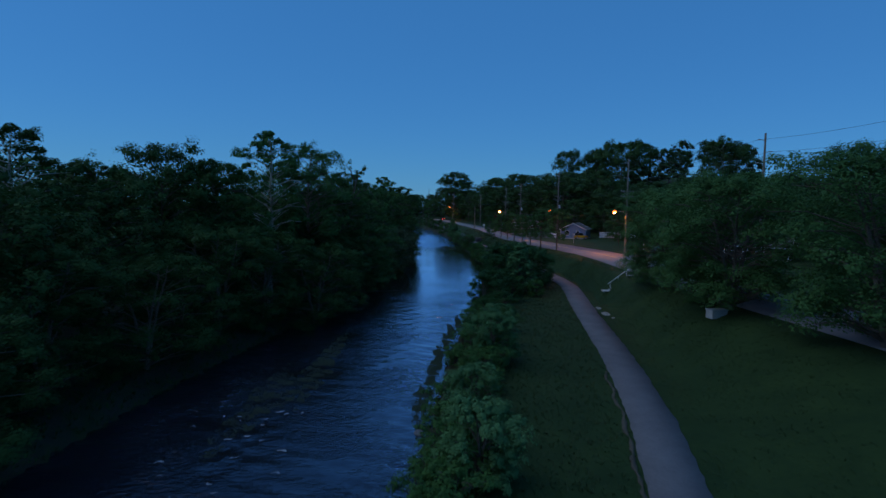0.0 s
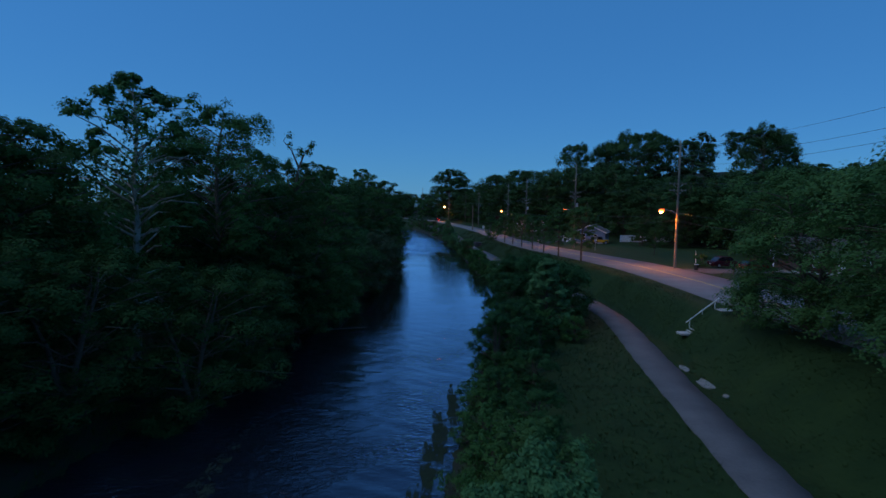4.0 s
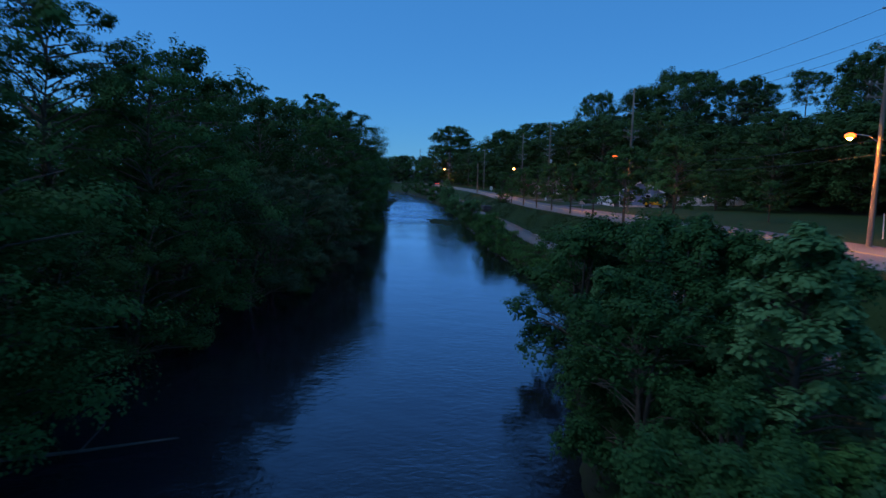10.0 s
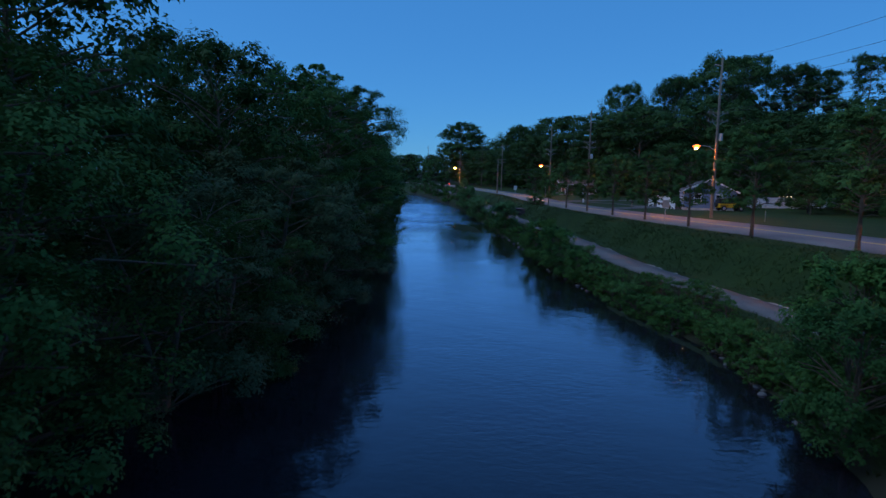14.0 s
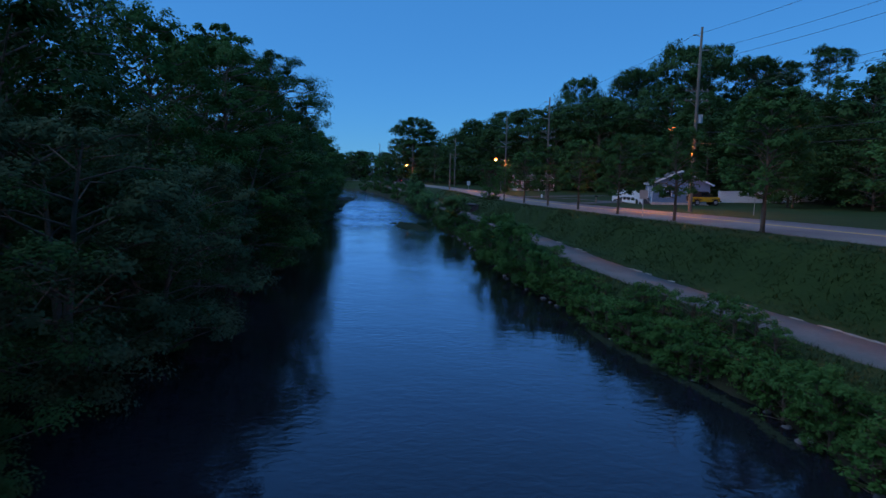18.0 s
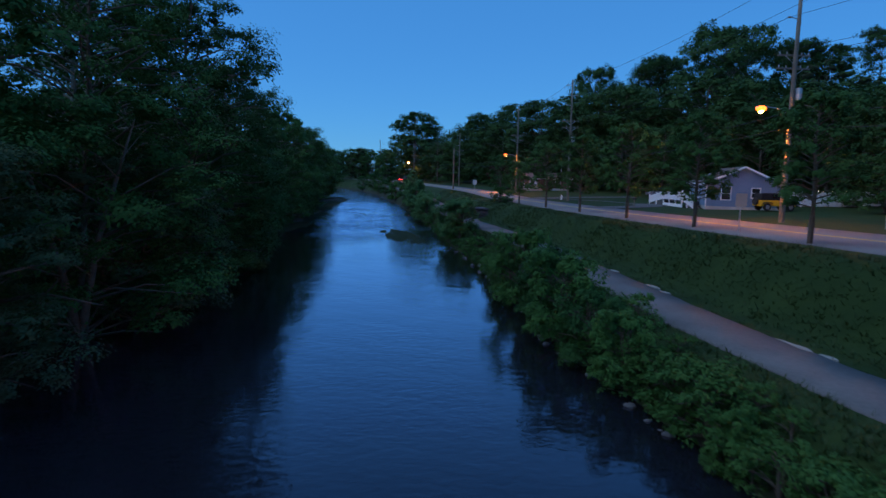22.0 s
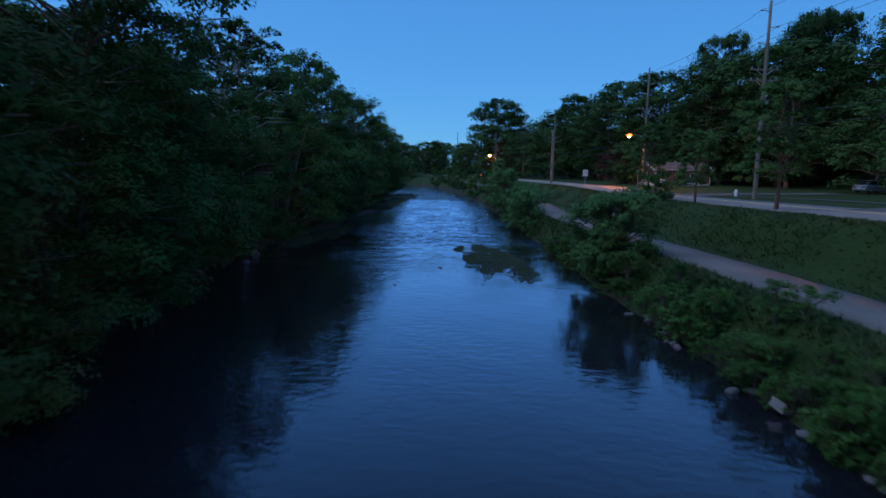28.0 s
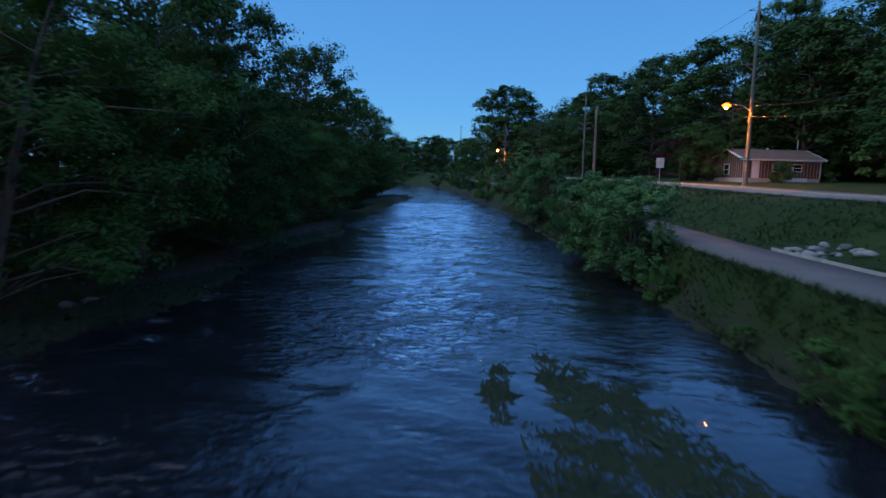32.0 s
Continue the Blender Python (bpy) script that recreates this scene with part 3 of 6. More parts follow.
def tree(name, tall, wide, bare, clumps, per, leaf, material, seed, bark=BARK, stems=1, shape="round", gap=0.0, clump=1.0, droop=0.25, simple=True, squash=0.78, inner=0, rise=(0.2, 0.75), skirt=0, core=0.0):
    """A tree of the given height and crown width: trunk, limbs, and a crown of many leaves in uneven clumps."""
    rng = np.random.RandomState(seed)
    top = base(name)
    bm = bmesh.new()
    tips = []
    r0 = 0.018 * tall + 0.03
    for s in range(stems):
        a = 2 * math.pi * s / stems + rng.uniform(0, 1)
        lean = (0.0 if stems == 1 else 0.09 if name == "shrub" else 0.22) * tall
        spine = [Vector((math.cos(a) * lean * t ** 1.2 + rng.normal(0, 0.012) * tall * t, math.sin(a) * lean * t ** 1.2 + rng.normal(0, 0.012) * tall * t, tall * 0.93 * t - 0.25 * (t == 0))) for t in np.linspace(0, 1, 7)]
        limb(bm, spine, r0, r0 * 0.12, 8)
        count = max(6, clumps // stems)
        for k in range(count):
            t = bare + (0.97 - bare) * (k + rng.uniform(0, 1)) / count
            f = t * 6
            p = spine[min(int(f), 5)].lerp(spine[min(int(f), 5) + 1], f - int(f))
            u = (t - bare) / (1 - bare)
            if shape == "cone":
                reach = wide * (1.0 - 0.82 * u)
            elif shape == "vase":
                reach = wide * (0.45 + 0.65 * math.sin(math.pi * min(u * 0.75 + 0.08, 1)))
            elif shape == "oval":
                reach = wide * math.sqrt(max(0.05, 1 - (2 * u - 0.75) ** 2 / 1.6))
            else:
                reach = wide * math.sqrt(max(0.06, 1 - (1.7 * u - 0.65) ** 2))
            a2 = k * 2.4 + rng.uniform(-0.6, 0.6)
            reach *= rng.uniform(0.62, 1.08)
            up = rng.uniform(*rise) * reach * (1 - 0.45 * u) * min(1.0, 0.1 + 1.8 * u)
            e = p + Vector((math.cos(a2) * reach, math.sin(a2) * reach, up))
            m = p.lerp(e, 0.55) + Vector((rng.normal(0, 0.06) * reach, rng.normal(0, 0.06) * reach, 0.10 * reach))
            limb(bm, [p, m, e], r0 * 0.32 * (1 - 0.6 * t), 0.012 * (1 + tall / 15), 4)
            tips.append((e, reach))
        tips.append((spine[-1], wide * 0.4))
    for k in range(skirt):
        # low boughs round the foot
        a2 = 2.4 * k
        reach = wide * rng.uniform(0.55, 0.95)
        e = Vector((math.cos(a2) * reach, math.sin(a2) * reach, tall * rng.uniform(0.10, 0.24)))
        limb(bm, [Vector((0, 0, 0.03 * tall)), e * 0.55 + Vector((0, 0, 0.03 * tall)), e], r0 * 0.3, 0.012, 4)
        tips.append((e, wide * 0.8))
    trunk = part("trunk", bm, bark, top)
    trunk.data.polygons.foreach_set("use_smooth", [True] * len(trunk.data.polygons))
    pts, out, size, cores = [], [], [], []
    for c, reach in tips:
        if rng.uniform() < gap:
            continue
        # one bough end: several small tufts of leaves crowded round its tip, open below
        n = int(per * rng.uniform(0.6, 1.35))
        rad = clump * (0.13 * wide + 0.16 * reach) * rng.uniform(0.7, 1.35)
        m = rng.randint(6, 10)
        hub = rng.normal(0, 1, (m, 3))
        hub /= np.linalg.norm(hub, axis=1)[:, None]
        hub[:, 2] = np.where(hub[:, 2] < -0.25, -hub[:, 2], hub[:, 2])
        own = rng.uniform(0.26, 0.46, m)
        far = rng.uniform(0.45, 0.85, m)
        k = rng.randint(0, m, n)
        q = rng.normal(0, 1, (n, 3))
        q /= np.linalg.norm(q, axis=1)[:, None]
        low = q[:, 2] < -0.4
        q[low, 2] *= -1
        pos = np.array(c) + rad * (hub[k] * far[k, None] + q * (own[k] * rng.uniform(0.35, 1.15, n))[:, None]) * (1.12, 1.12, squash)
        q = 0.45 * q + (pos - np.array(c)) / rad * 0.95
        keep = pos[:, 2] > 0.05 * tall * (bare > 0.05) + 0.02
        pts.append(pos[keep])
        out.append(q[keep])
        size.append(leaf * rng.uniform(0.6, 1.35, keep.sum()))
        # a dark lump in place of the tuft's shaded heart
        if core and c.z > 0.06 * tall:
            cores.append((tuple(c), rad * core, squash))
    if inner:
        # larger leaf sprays in the heart of the crown, along the limbs
        k = rng.randint(0, len(tips), inner)
        ends = np.array([tuple(t[0]) for t in tips])[k]
        f = rng.uniform(0.15, 0.68, (inner, 1))
        axis = np.c_[ends[:, 0] * 0, ends[:, 1] * 0, ends[:, 2] * 0.96]
        pos = axis + (ends - axis) * f + rng.normal(0, 0.06 * wide, (inner, 3))
        keep = pos[:, 2] > bare * tall * 0.9
        d = rng.normal(0, 1, (inner, 3))
        pts.append(pos[keep])
        out.append(d[keep])
        size.append(leaf * 1.25 * rng.uniform(0.7, 1.3, keep.sum()))
    leaves("crown", np.vstack(pts), np.vstack(out), np.concatenate(size), material, top, rng, droop, simple=simple, cores=cores)
    return top


FIRST = {}


def plant(kind, x, y, scale, turn_z, label, category, group, wide=1.0, z=None, make=None):
    """Sets one more of a kind of plant on the ground; the first of a kind is moved, the others are copies."""
    zz = (z_at(x, y) if z is None else z) - 0.03
    m = pose(x, y, zz, 0, 0, turn_z) @ Matrix.Diagonal((scale * wide, scale * wide, scale, 1))
    ob = MODELS[kind]
    if kind not in FIRST:
        FIRST[kind] = ob
        ob.matrix_basis = m
    else:
        keep = ob.scale.copy()
        ob.scale = (1, 1, 1)
        ob = copy_thing(ob, m)
        FIRST[kind].scale = keep
    return tagged(ob, label, category, group)


def joined_wood(name, spots, label):
    """Many far trees whose crowns and trunks are joined into one object."""
    co, nv, mats, index, lens = [], 0, [], [], []
    slots = []
    for kind, m in spots:
        for child in MODELS[kind].children:
            me = child.data
            a = np.empty(len(me.vertices) * 3)
            me.vertices.foreach_get("co", a)
            a = a.reshape(-1, 3) @ np.array(m.to_3x3()).T + np.array(m.translation)
            li = np.empty(len(me.loops), int)
            me.loops.foreach_get("vertex_index", li)
            ln = np.empty(len(me.polygons), int)
            me.polygons.foreach_get("loop_total", ln)
            own = np.empty(len(me.polygons), int)
            me.polygons.foreach_get("material_index", own)
            for mat in me.materials:
                if mat not in slots:
                    slots.append(mat)
            table = np.array([slots.index(mat) for mat in me.materials])
            co.append(a)
            index.append(li + nv)
            lens.append(ln)
            mats.append(table[own])
            nv += len(a)
    co, index, lens, mats = np.vstack(co), np.concatenate(index), np.concatenate(lens), np.concatenate(mats)
    me = bpy.data.meshes.new(name)
    me.vertices.add(len(co))
    me.vertices.foreach_set("co", co.ravel())
    me.loops.add(len(index))
    me.loops.foreach_set("vertex_index", index)
    me.polygons.add(len(lens))
    me.polygons.foreach_set("loop_start", np.r_[0, np.cumsum(lens)[:-1]])
    me.polygons.foreach_set("loop_total", lens)
    me.polygons.foreach_set("material_index", mats)
    for mat in slots:
        me.materials.append(mat)
    me.update(calc_edges=True)
    return tagged(new(name, me), label, "woods", kind="stuff")


def spot(kind, x, y, scale, turn_z, wide=1.0):
    return kind, pose(x, y, z_at(x, y) - 0.03, 0, 0, turn_z) @ Matrix.Diagonal((scale * wide, scale * wide, scale, 1))


MODELS = {
    "broad_a": tree("tree", 12, 4.4, 0.12, 54, 350, 0.18, LEAF_DARK, 1, clump=1.18, inner=900, squash=0.85),
    "broad_b": tree("tree", 12, 4.2, 0.10, 54, 350, 0.18, LEAF_MID, 2, clump=1.18, inner=900, squash=0.85),
    "broad_c": tree("tree", 12, 4.6, 0.14, 54, 350, 0.18, LEAF_DARK, 3, gap=0.04, clump=1.18, inner=900, squash=0.85),
    "silver": tree("tree", 10, 4.2, 0.08, 54, 350, 0.18, LEAF_SILVER, 4, shape="vase", clump=1.18, inner=900, squash=0.85),
    "tall_a": tree("tree", 18, 4.6, 0.16, 70, 310, 0.2, LEAF_MID, 5, BARK_PALE, gap=0.06, clump=0.92, inner=900),
    "tall_b": tree("tree", 18, 5.0, 0.22, 70, 310, 0.2, LEAF_DARK, 6, BARK_PALE, gap=0.06, clump=0.92, inner=900),
    "near_a": tree("tree", 16, 5.0, 0.08, 76, 620, 0.13, LEAF_DARK, 28, clump=1.02, inner=900, squash=0.85),
    "near_b": tree("tree", 16, 5.2, 0.08, 76, 620, 0.13, LEAF_MID, 29, clump=1.02, gap=0.04, inner=900, squash=0.85),
    "sparse": tree("tree", 18, 4.2, 0.50, 16, 260, 0.17, LEAF_MID, 7, BARK, gap=0.42, clump=0.75, core=0),
    "skirt_a": tree("tree", 8, 4.0, 0.05, 48, 800, 0.098, LEAF_DARK, 8, stems=3, clump=1.08, inner=900, skirt=9, squash=0.85),
    "skirt_b": tree("tree", 8, 4.2, 0.04, 48, 800, 0.098, LEAF_MID, 9, stems=3, clump=1.08, inner=900, skirt=9, squash=0.85),
    "skirt_c": tree("tree", 8, 3.8, 0.05, 48, 800, 0.098, LEAF_SILVER, 10, stems=2, clump=1.08, gap=0.05, inner=900, skirt=9, squash=0.85),
    "street_a": tree("tree", 8.0, 2.1, 0.25, 52, 400, 0.125, LEAF_STREET, 11, shape="oval", clump=1.15, inner=150, rise=(0.4, 0.9), squash=1.0),
    "street_b": tree("tree", 8.0, 2.0, 0.26, 52, 400, 0.125, LEAF_STREET, 12, shape="oval", clump=1.15, gap=0.05, inner=150, rise=(0.4, 0.9), squash=1.0),
    "locust": tree("tree", 12, 5.6, 0.03, 96, 640, 0.145, LEAF_LOCUST, 13, stems=3, clump=1.3, droop=0.6, inner=900, skirt=14, squash=0.9),
    "young": tree("tree", 7.2, 2.3, 0.05, 80, 300, 0.145, LEAF_SYCAMORE, 14, shape="cone", clump=0.9, droop=-0.2, squash=1.0, inner=300, simple=False, rise=(0.3, 0.8), skirt=8),
    "shrub_a": tree("shrub", 3, 1.5, 0.04, 40, 360, 0.09, LEAF_BRIGHT, 15, stems=5, clump=1.2, droop=-0.5, squash=1.25, inner=120, rise=(0.4, 1.0), skirt=15),
    "shrub_b": tree("shrub", 3, 1.6, 0.04, 40, 360, 0.09, LEAF_STREET, 16, stems=6, clump=1.2, droop=-0.4, squash=1.2, inner=120, rise=(0.4, 1.0), skirt=15),
    "shrub_y": tree("shrub", 3, 1.5, 0.04, 44, 430, 0.088, LEAF_SYCAMORE, 35, stems=4, clump=1.15, droop=-0.5, squash=1.25, inner=120, rise=(0.4, 1.0), skirt=15),
    "willow_a": tree("shrub", 4, 1.9, 0.04, 42, 380, 0.095, LEAF_WILLOW, 17, stems=5, clump=1.15, droop=0.1, squash=1.15, inner=120, rise=(0.3, 0.9), skirt=15),
    "willow_b": tree("shrub", 4, 2.1, 0.04, 42, 380, 0.095, LEAF_WILLOW, 18, stems=5, clump=1.15, droop=0.1, squash=1.1, inner=120, rise=(0.3, 0.9), skirt=15),
    "low": tree("shrub", 1.0, 0.6, 0.04, 30, 42, 0.085, LEAF_BRIGHT, 19, stems=5, clump=0.95, droop=-0.4, squash=1.1),
    "bank": tree("shrub", 1.4, 0.95, 0.04, 24, 110, 0.075, LEAF_MID, 38, stems=4, clump=1.15, droop=-0.3, squash=1.1, rise=(0.4, 1.0), skirt=6),
    "far_a": tree("tree", 16, 5.6, 0.03, 44, 330, 0.31, LEAF_HILL, 20, clump=1.4, inner=120, core=0.0, squash=0.95),
    "bend": tree("tree", 16, 5.6, 0.03, 44, 270, 0.29, LEAF_MID, 39, clump=1.4, inner=120, core=0.0, squash=0.95),
    "far_b": tree("tree", 16, 5.2, 0.04, 44, 330, 0.31, LEAF_HILL, 21, clump=1.4, gap=0.04, inner=120, core=0.0, squash=0.95),
    "far_c": tree("tree", 16, 4.8, 0.05, 44, 330, 0.31, LEAF_HILL, 22, clump=1.4, shape="oval", inner=120, core=0.0, squash=0.95),
    "dome_a": tree("tree", 16, 6.4, 0.36, 52, 420, 0.29, LEAF_HILL, 36, clump=1.25, gap=0.05, inner=60, squash=0.9, core=0.0),
    "dome_b": tree("tree", 16, 5.8, 0.40, 52, 420, 0.29, LEAF_HILL, 37, clump=1.25, gap=0.08, inner=60, squash=0.9, core=0.0),
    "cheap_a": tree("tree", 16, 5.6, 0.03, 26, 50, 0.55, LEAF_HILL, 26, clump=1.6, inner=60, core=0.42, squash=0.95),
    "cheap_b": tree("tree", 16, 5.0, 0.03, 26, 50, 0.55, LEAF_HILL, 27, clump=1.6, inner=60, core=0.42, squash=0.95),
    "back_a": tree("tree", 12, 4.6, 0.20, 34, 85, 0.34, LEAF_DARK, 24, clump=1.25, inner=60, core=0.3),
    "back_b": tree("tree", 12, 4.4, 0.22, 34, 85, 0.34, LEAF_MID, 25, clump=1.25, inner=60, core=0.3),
    "red": tree("shrub", 5, 3.0, 0.05, 44, 130, 0.15, LEAF_RED, 23, stems=3, clump=1.0, inner=60),
}
R = random.Random(11)
for kind, x, y in (("back_a", -48, 30), ("back_b", -46, 110), ("cheap_a", 118, 240), ("cheap_b", 112, 290)):
    plant(kind, x, y, 1.1, 0, "dark leafy tree deep in the woods", "tree", "trees deep in the woods")

# tall trees standing above the wood on the far bank
LEFT = "trees on the wooded river bank"
for kind, x, y, top in [("tall_b", -32, 45, 18.3), ("broad_a", -30, 52, 16), ("broad_c", -28, 60, 18), ("broad_b", -25, 66, 16.8), ("tall_a", -20.5, 71, 21.3), ("near_a", -24, 62, 17), ("near_b", -18, 80, 20.3), ("near_b", -19.5, 93, 18), ("near_a", -17, 99, 17), ("near_a", -22.5, 84, 18.4), ("broad_a", -15.6, 110, 16.6), ("broad_c", -14.6, 125, 15), ("broad_b", -15, 140, 16.5), ("tall_b", -16, 152, 17.7), ("tall_a", -16, 158.5, 20.3), ("tall_b", -25.5, 151, 21), ("tall_a", -26, 174, 21.5), ("broad_a", -22.5, 133, 17), ("tall_b", -27, 213, 19), ("tall_a", -24, 225, 18.2), ("near_a", -11.4, 157, 17.5), ("near_b", -12.4, 147, 16.0), ("near_a", -12.6, 168, 14.8), ("near_b", -13, 101, 14), ("broad_c", -16, 176, 16.5), ("tall_b", -14.8, 187, 14.6), ("broad_b", -15, 202, 15.2), ("broad_a", -18, 216, 15.3), ("broad_c", -17, 232, 14.8), ("tall_b", -21.5, 246, 16.8), ("broad_b", -20.5, 262, 15.5), ("broad_a", -21, 276, 15), ("tall_b", -24, 292, 15), ("broad_c", -25, 310, 14)]:
    z = z_at(x, y)
    h = {"b": 11.7, "t": 17.3, "n": 15.4}[kind[0]]
    plant(kind, x, y, (top - z) / h, R.uniform(0, 360), "tall pale-barked tree rising over the bank wood" if kind[0] in "ts" else "dark leafy tree in the bank wood", "tree", LEFT, wide=0.8 if kind[0] == "b" else 0.9)
# an old half-bare tree whose bent limbs stand out against the sky
def bent_tree(x, y):
    rng = np.random.RandomState(31)
    z = z_at(x, y)
    top = base("tree", pose(x, y, z - 0.1) @ Matrix.Scale(0.9, 4))
    bm = bmesh.new()
    trunk = [Vector(p) for p in ((0, 0, 0), (0.3, 0.2, 6), (-0.2, 0.5, 11), (0.3, 0.2, 15), (0.9, 0.0, 17.6))]
    limb(bm, trunk, 0.34, 0.10, 9)
    ends = []
    for pts in (((0.3, 0.2, 15), (1.6, -0.2, 16.4), (3.0, -0.4, 16.6), (4.2, -0.3, 15.2), (5.4, 0.1, 14.0)), ((0.9, 0.0, 17.6), (1.4, 0.3, 19.2), (2.5, 0.2, 20.2)), ((0.9, 0.0, 17.6), (0.2, -0.3, 19.4), (-0.7, -0.2, 20.4)), ((-0.1, 0.4, 13), (-1.6, 0.1, 14.8), (-2.6, -0.2, 16.6), (-3.0, 0, 18.0)), ((0, 0.4, 12), (1.5, 0.6, 13.0), (2.8, 0.3, 12.6)), ((-0.2, 0.5, 11), (-1.8, 0.8, 12.4), (-3.2, 0.6, 12.8))):
        pts = [Vector(p) for p in pts]
        limb(bm, pts, 0.12, 0.025, 6)
        for a, b in zip(pts, pts[1:]):
            for f in (0.5, 1.0):
                p = a.lerp(b, f)
                if f == 1.0 or rng.uniform() < 0.6:
                    e = p + Vector((rng.normal(0, 0.5), rng.normal(0, 0.5), rng.uniform(-0.3, 0.7)))
                    limb(bm, [p, p.lerp(e, 0.5) + Vector((0, 0, 0.1)), e], 0.03, 0.01, 5)
                    ends.append(e)
    part("trunk", bm, BARK, top)
    pts, out = [], []
    for e in ends:
        n = rng.randint(30, 75)
        q = rng.normal(0, 1, (n, 3))
        q /= np.linalg.norm(q, axis=1)[:, None]
        pts.append(np.array(e) + q * rng.uniform(0.1, 0.5, (n, 1)))
        out.append(q)
    pts, out = np.vstack(pts), np.vstack(out)
    leaves("crown", pts, out, rng.uniform(0.16, 0.32, len(pts)), LEAF_MID, top, rng, simple=True)
    return tagged(top, "old half-bare tree with bent limbs and leaf tufts", "tree", LEFT)


bent_tree(-13.6, 86.6)
plant("near_a", -14.2, 83.2, 0.9, 200, "dark leafy tree in the bank wood", "tree", LEFT, wide=0.85)
plant("skirt_b", -12.6, 85.2, 1.2, 70, "bushy tree with low boughs hanging over the water", "tree", "bushy trees at the water's edge")
plant("skirt_c", -10.3, 146, 0.95, 40, "pale silvery bushy tree leaning out over the water", "tree", "bushy trees at the water's edge", wide=1.05)
plant("skirt_c", -9.0, 124.5, 0.92, 140, "pale silvery bushy tree leaning out over the water", "tree", "bushy trees at the water's edge")
# the second rank of the wood
BACK = []
for y in np.arange(-6, 330, 7.5):
    for k, (off, hh) in enumerate(((8, 11), (17, 13), (28, 15))):
        if y > 240 and k == 0 and R.random() < 0.3:
            continue
        x = float(river_left(y)) - off + R.uniform(-2.5, 2.5)
        yy = y + R.uniform(-2.5, 2.5)
        # past 160 only darker leaves, standing in for the closed canopy's shade
        kind = R.choice(["broad_a", "broad_b", "broad_c", "silver", "broad_a", "broad_c"] if y < 160 else ["broad_a", "broad_c"])
        if k:
            if k == 2 and y > 90:
                continue
            BACK.append(spot(R.choice(["back_a", "back_b"]), x, yy, (hh + R.uniform(-2, 1.5)) / 12, R.uniform(0, 360), 0.95))
            continue
        plant(kind, x, yy, (hh + R.uniform(-2, 1.5)) / 12, R.uniform(0, 360), "silvery green leafy tree in the bank wood" if kind == "silver" else "dark green leafy tree in the bank wood", "tree", LEFT)
# low boughs that hang over the water
for y in np.arange(2, 300, 5.6):
    x = float(river_left(y)) + R.uniform(-1.6, 1.6) + (0.1 if 95 < y < 190 else 0.0) - (1.9 if y > 166 else 3.6 if y < 60 else 0)
    # darker-leaved kinds near the start and past 160 imitate the dense wood's shade
    kind = R.choice(["skirt_a", "skirt_b", "skirt_a", "skirt_c" if y > 105 else "skirt_a"] if y < 160 else ["skirt_a", "skirt_a", "skirt_b"])
    if y < 80:
        kind = "skirt_a"
    plant(kind, x, y + R.uniform(-1.5, 1.5), R.uniform(0.78, 1.22), R.uniform(0, 360), "bushy tree with low boughs hanging over the water", "tree", "bushy trees at the water's edge")

# street trees in a row on the verge
for i, (x, y, h) in enumerate([(23.6, 126.5, 9.4), (21.7, 135.5, 9.0), (20.7, 145, 7.5), (20, 155, 7.6), (19, 164, 7.9), (18.2, 174, 7.7), (17.3, 184, 7.6), (16.2, 194, 5.6), (15.2, 203, 7.0)]):
    plant("street_a" if i % 2 else "street_b", x, y, h / 8.4, i * 77, "young street tree with an upright oval crown on the grass verge", "tree", "street trees along the road")
# big spreading trees by the road near the start
for x, y, s in [(25.8, 53.6, 1.0), (28.0, 61, 0.98), (26.2, 69.5, 0.92), (37.5, 44, 1.05), (29, 39, 1.1), (44, 58, 1.0)]:
    plant("locust", x, y, s, R.uniform(0, 360), "large spreading tree with several trunks and fine bright foliage", "tree", "spreading trees by the road")
plant("young", 10.6, 84.2, 1.0, 20, "young broad-leaved tree with a pointed crown on the bank", "tree", "trees on the grassy bank", wide=1.15)
plant("young", 8.2, 92, 0.72, 120, "young broad-leaved tree with a pointed crown on the bank", "tree", "trees on the grassy bank")
plant("young", 3.3, 247, 0.82, 50, "young tree at the water's edge", "tree", "trees on the grassy bank", wide=1.2)

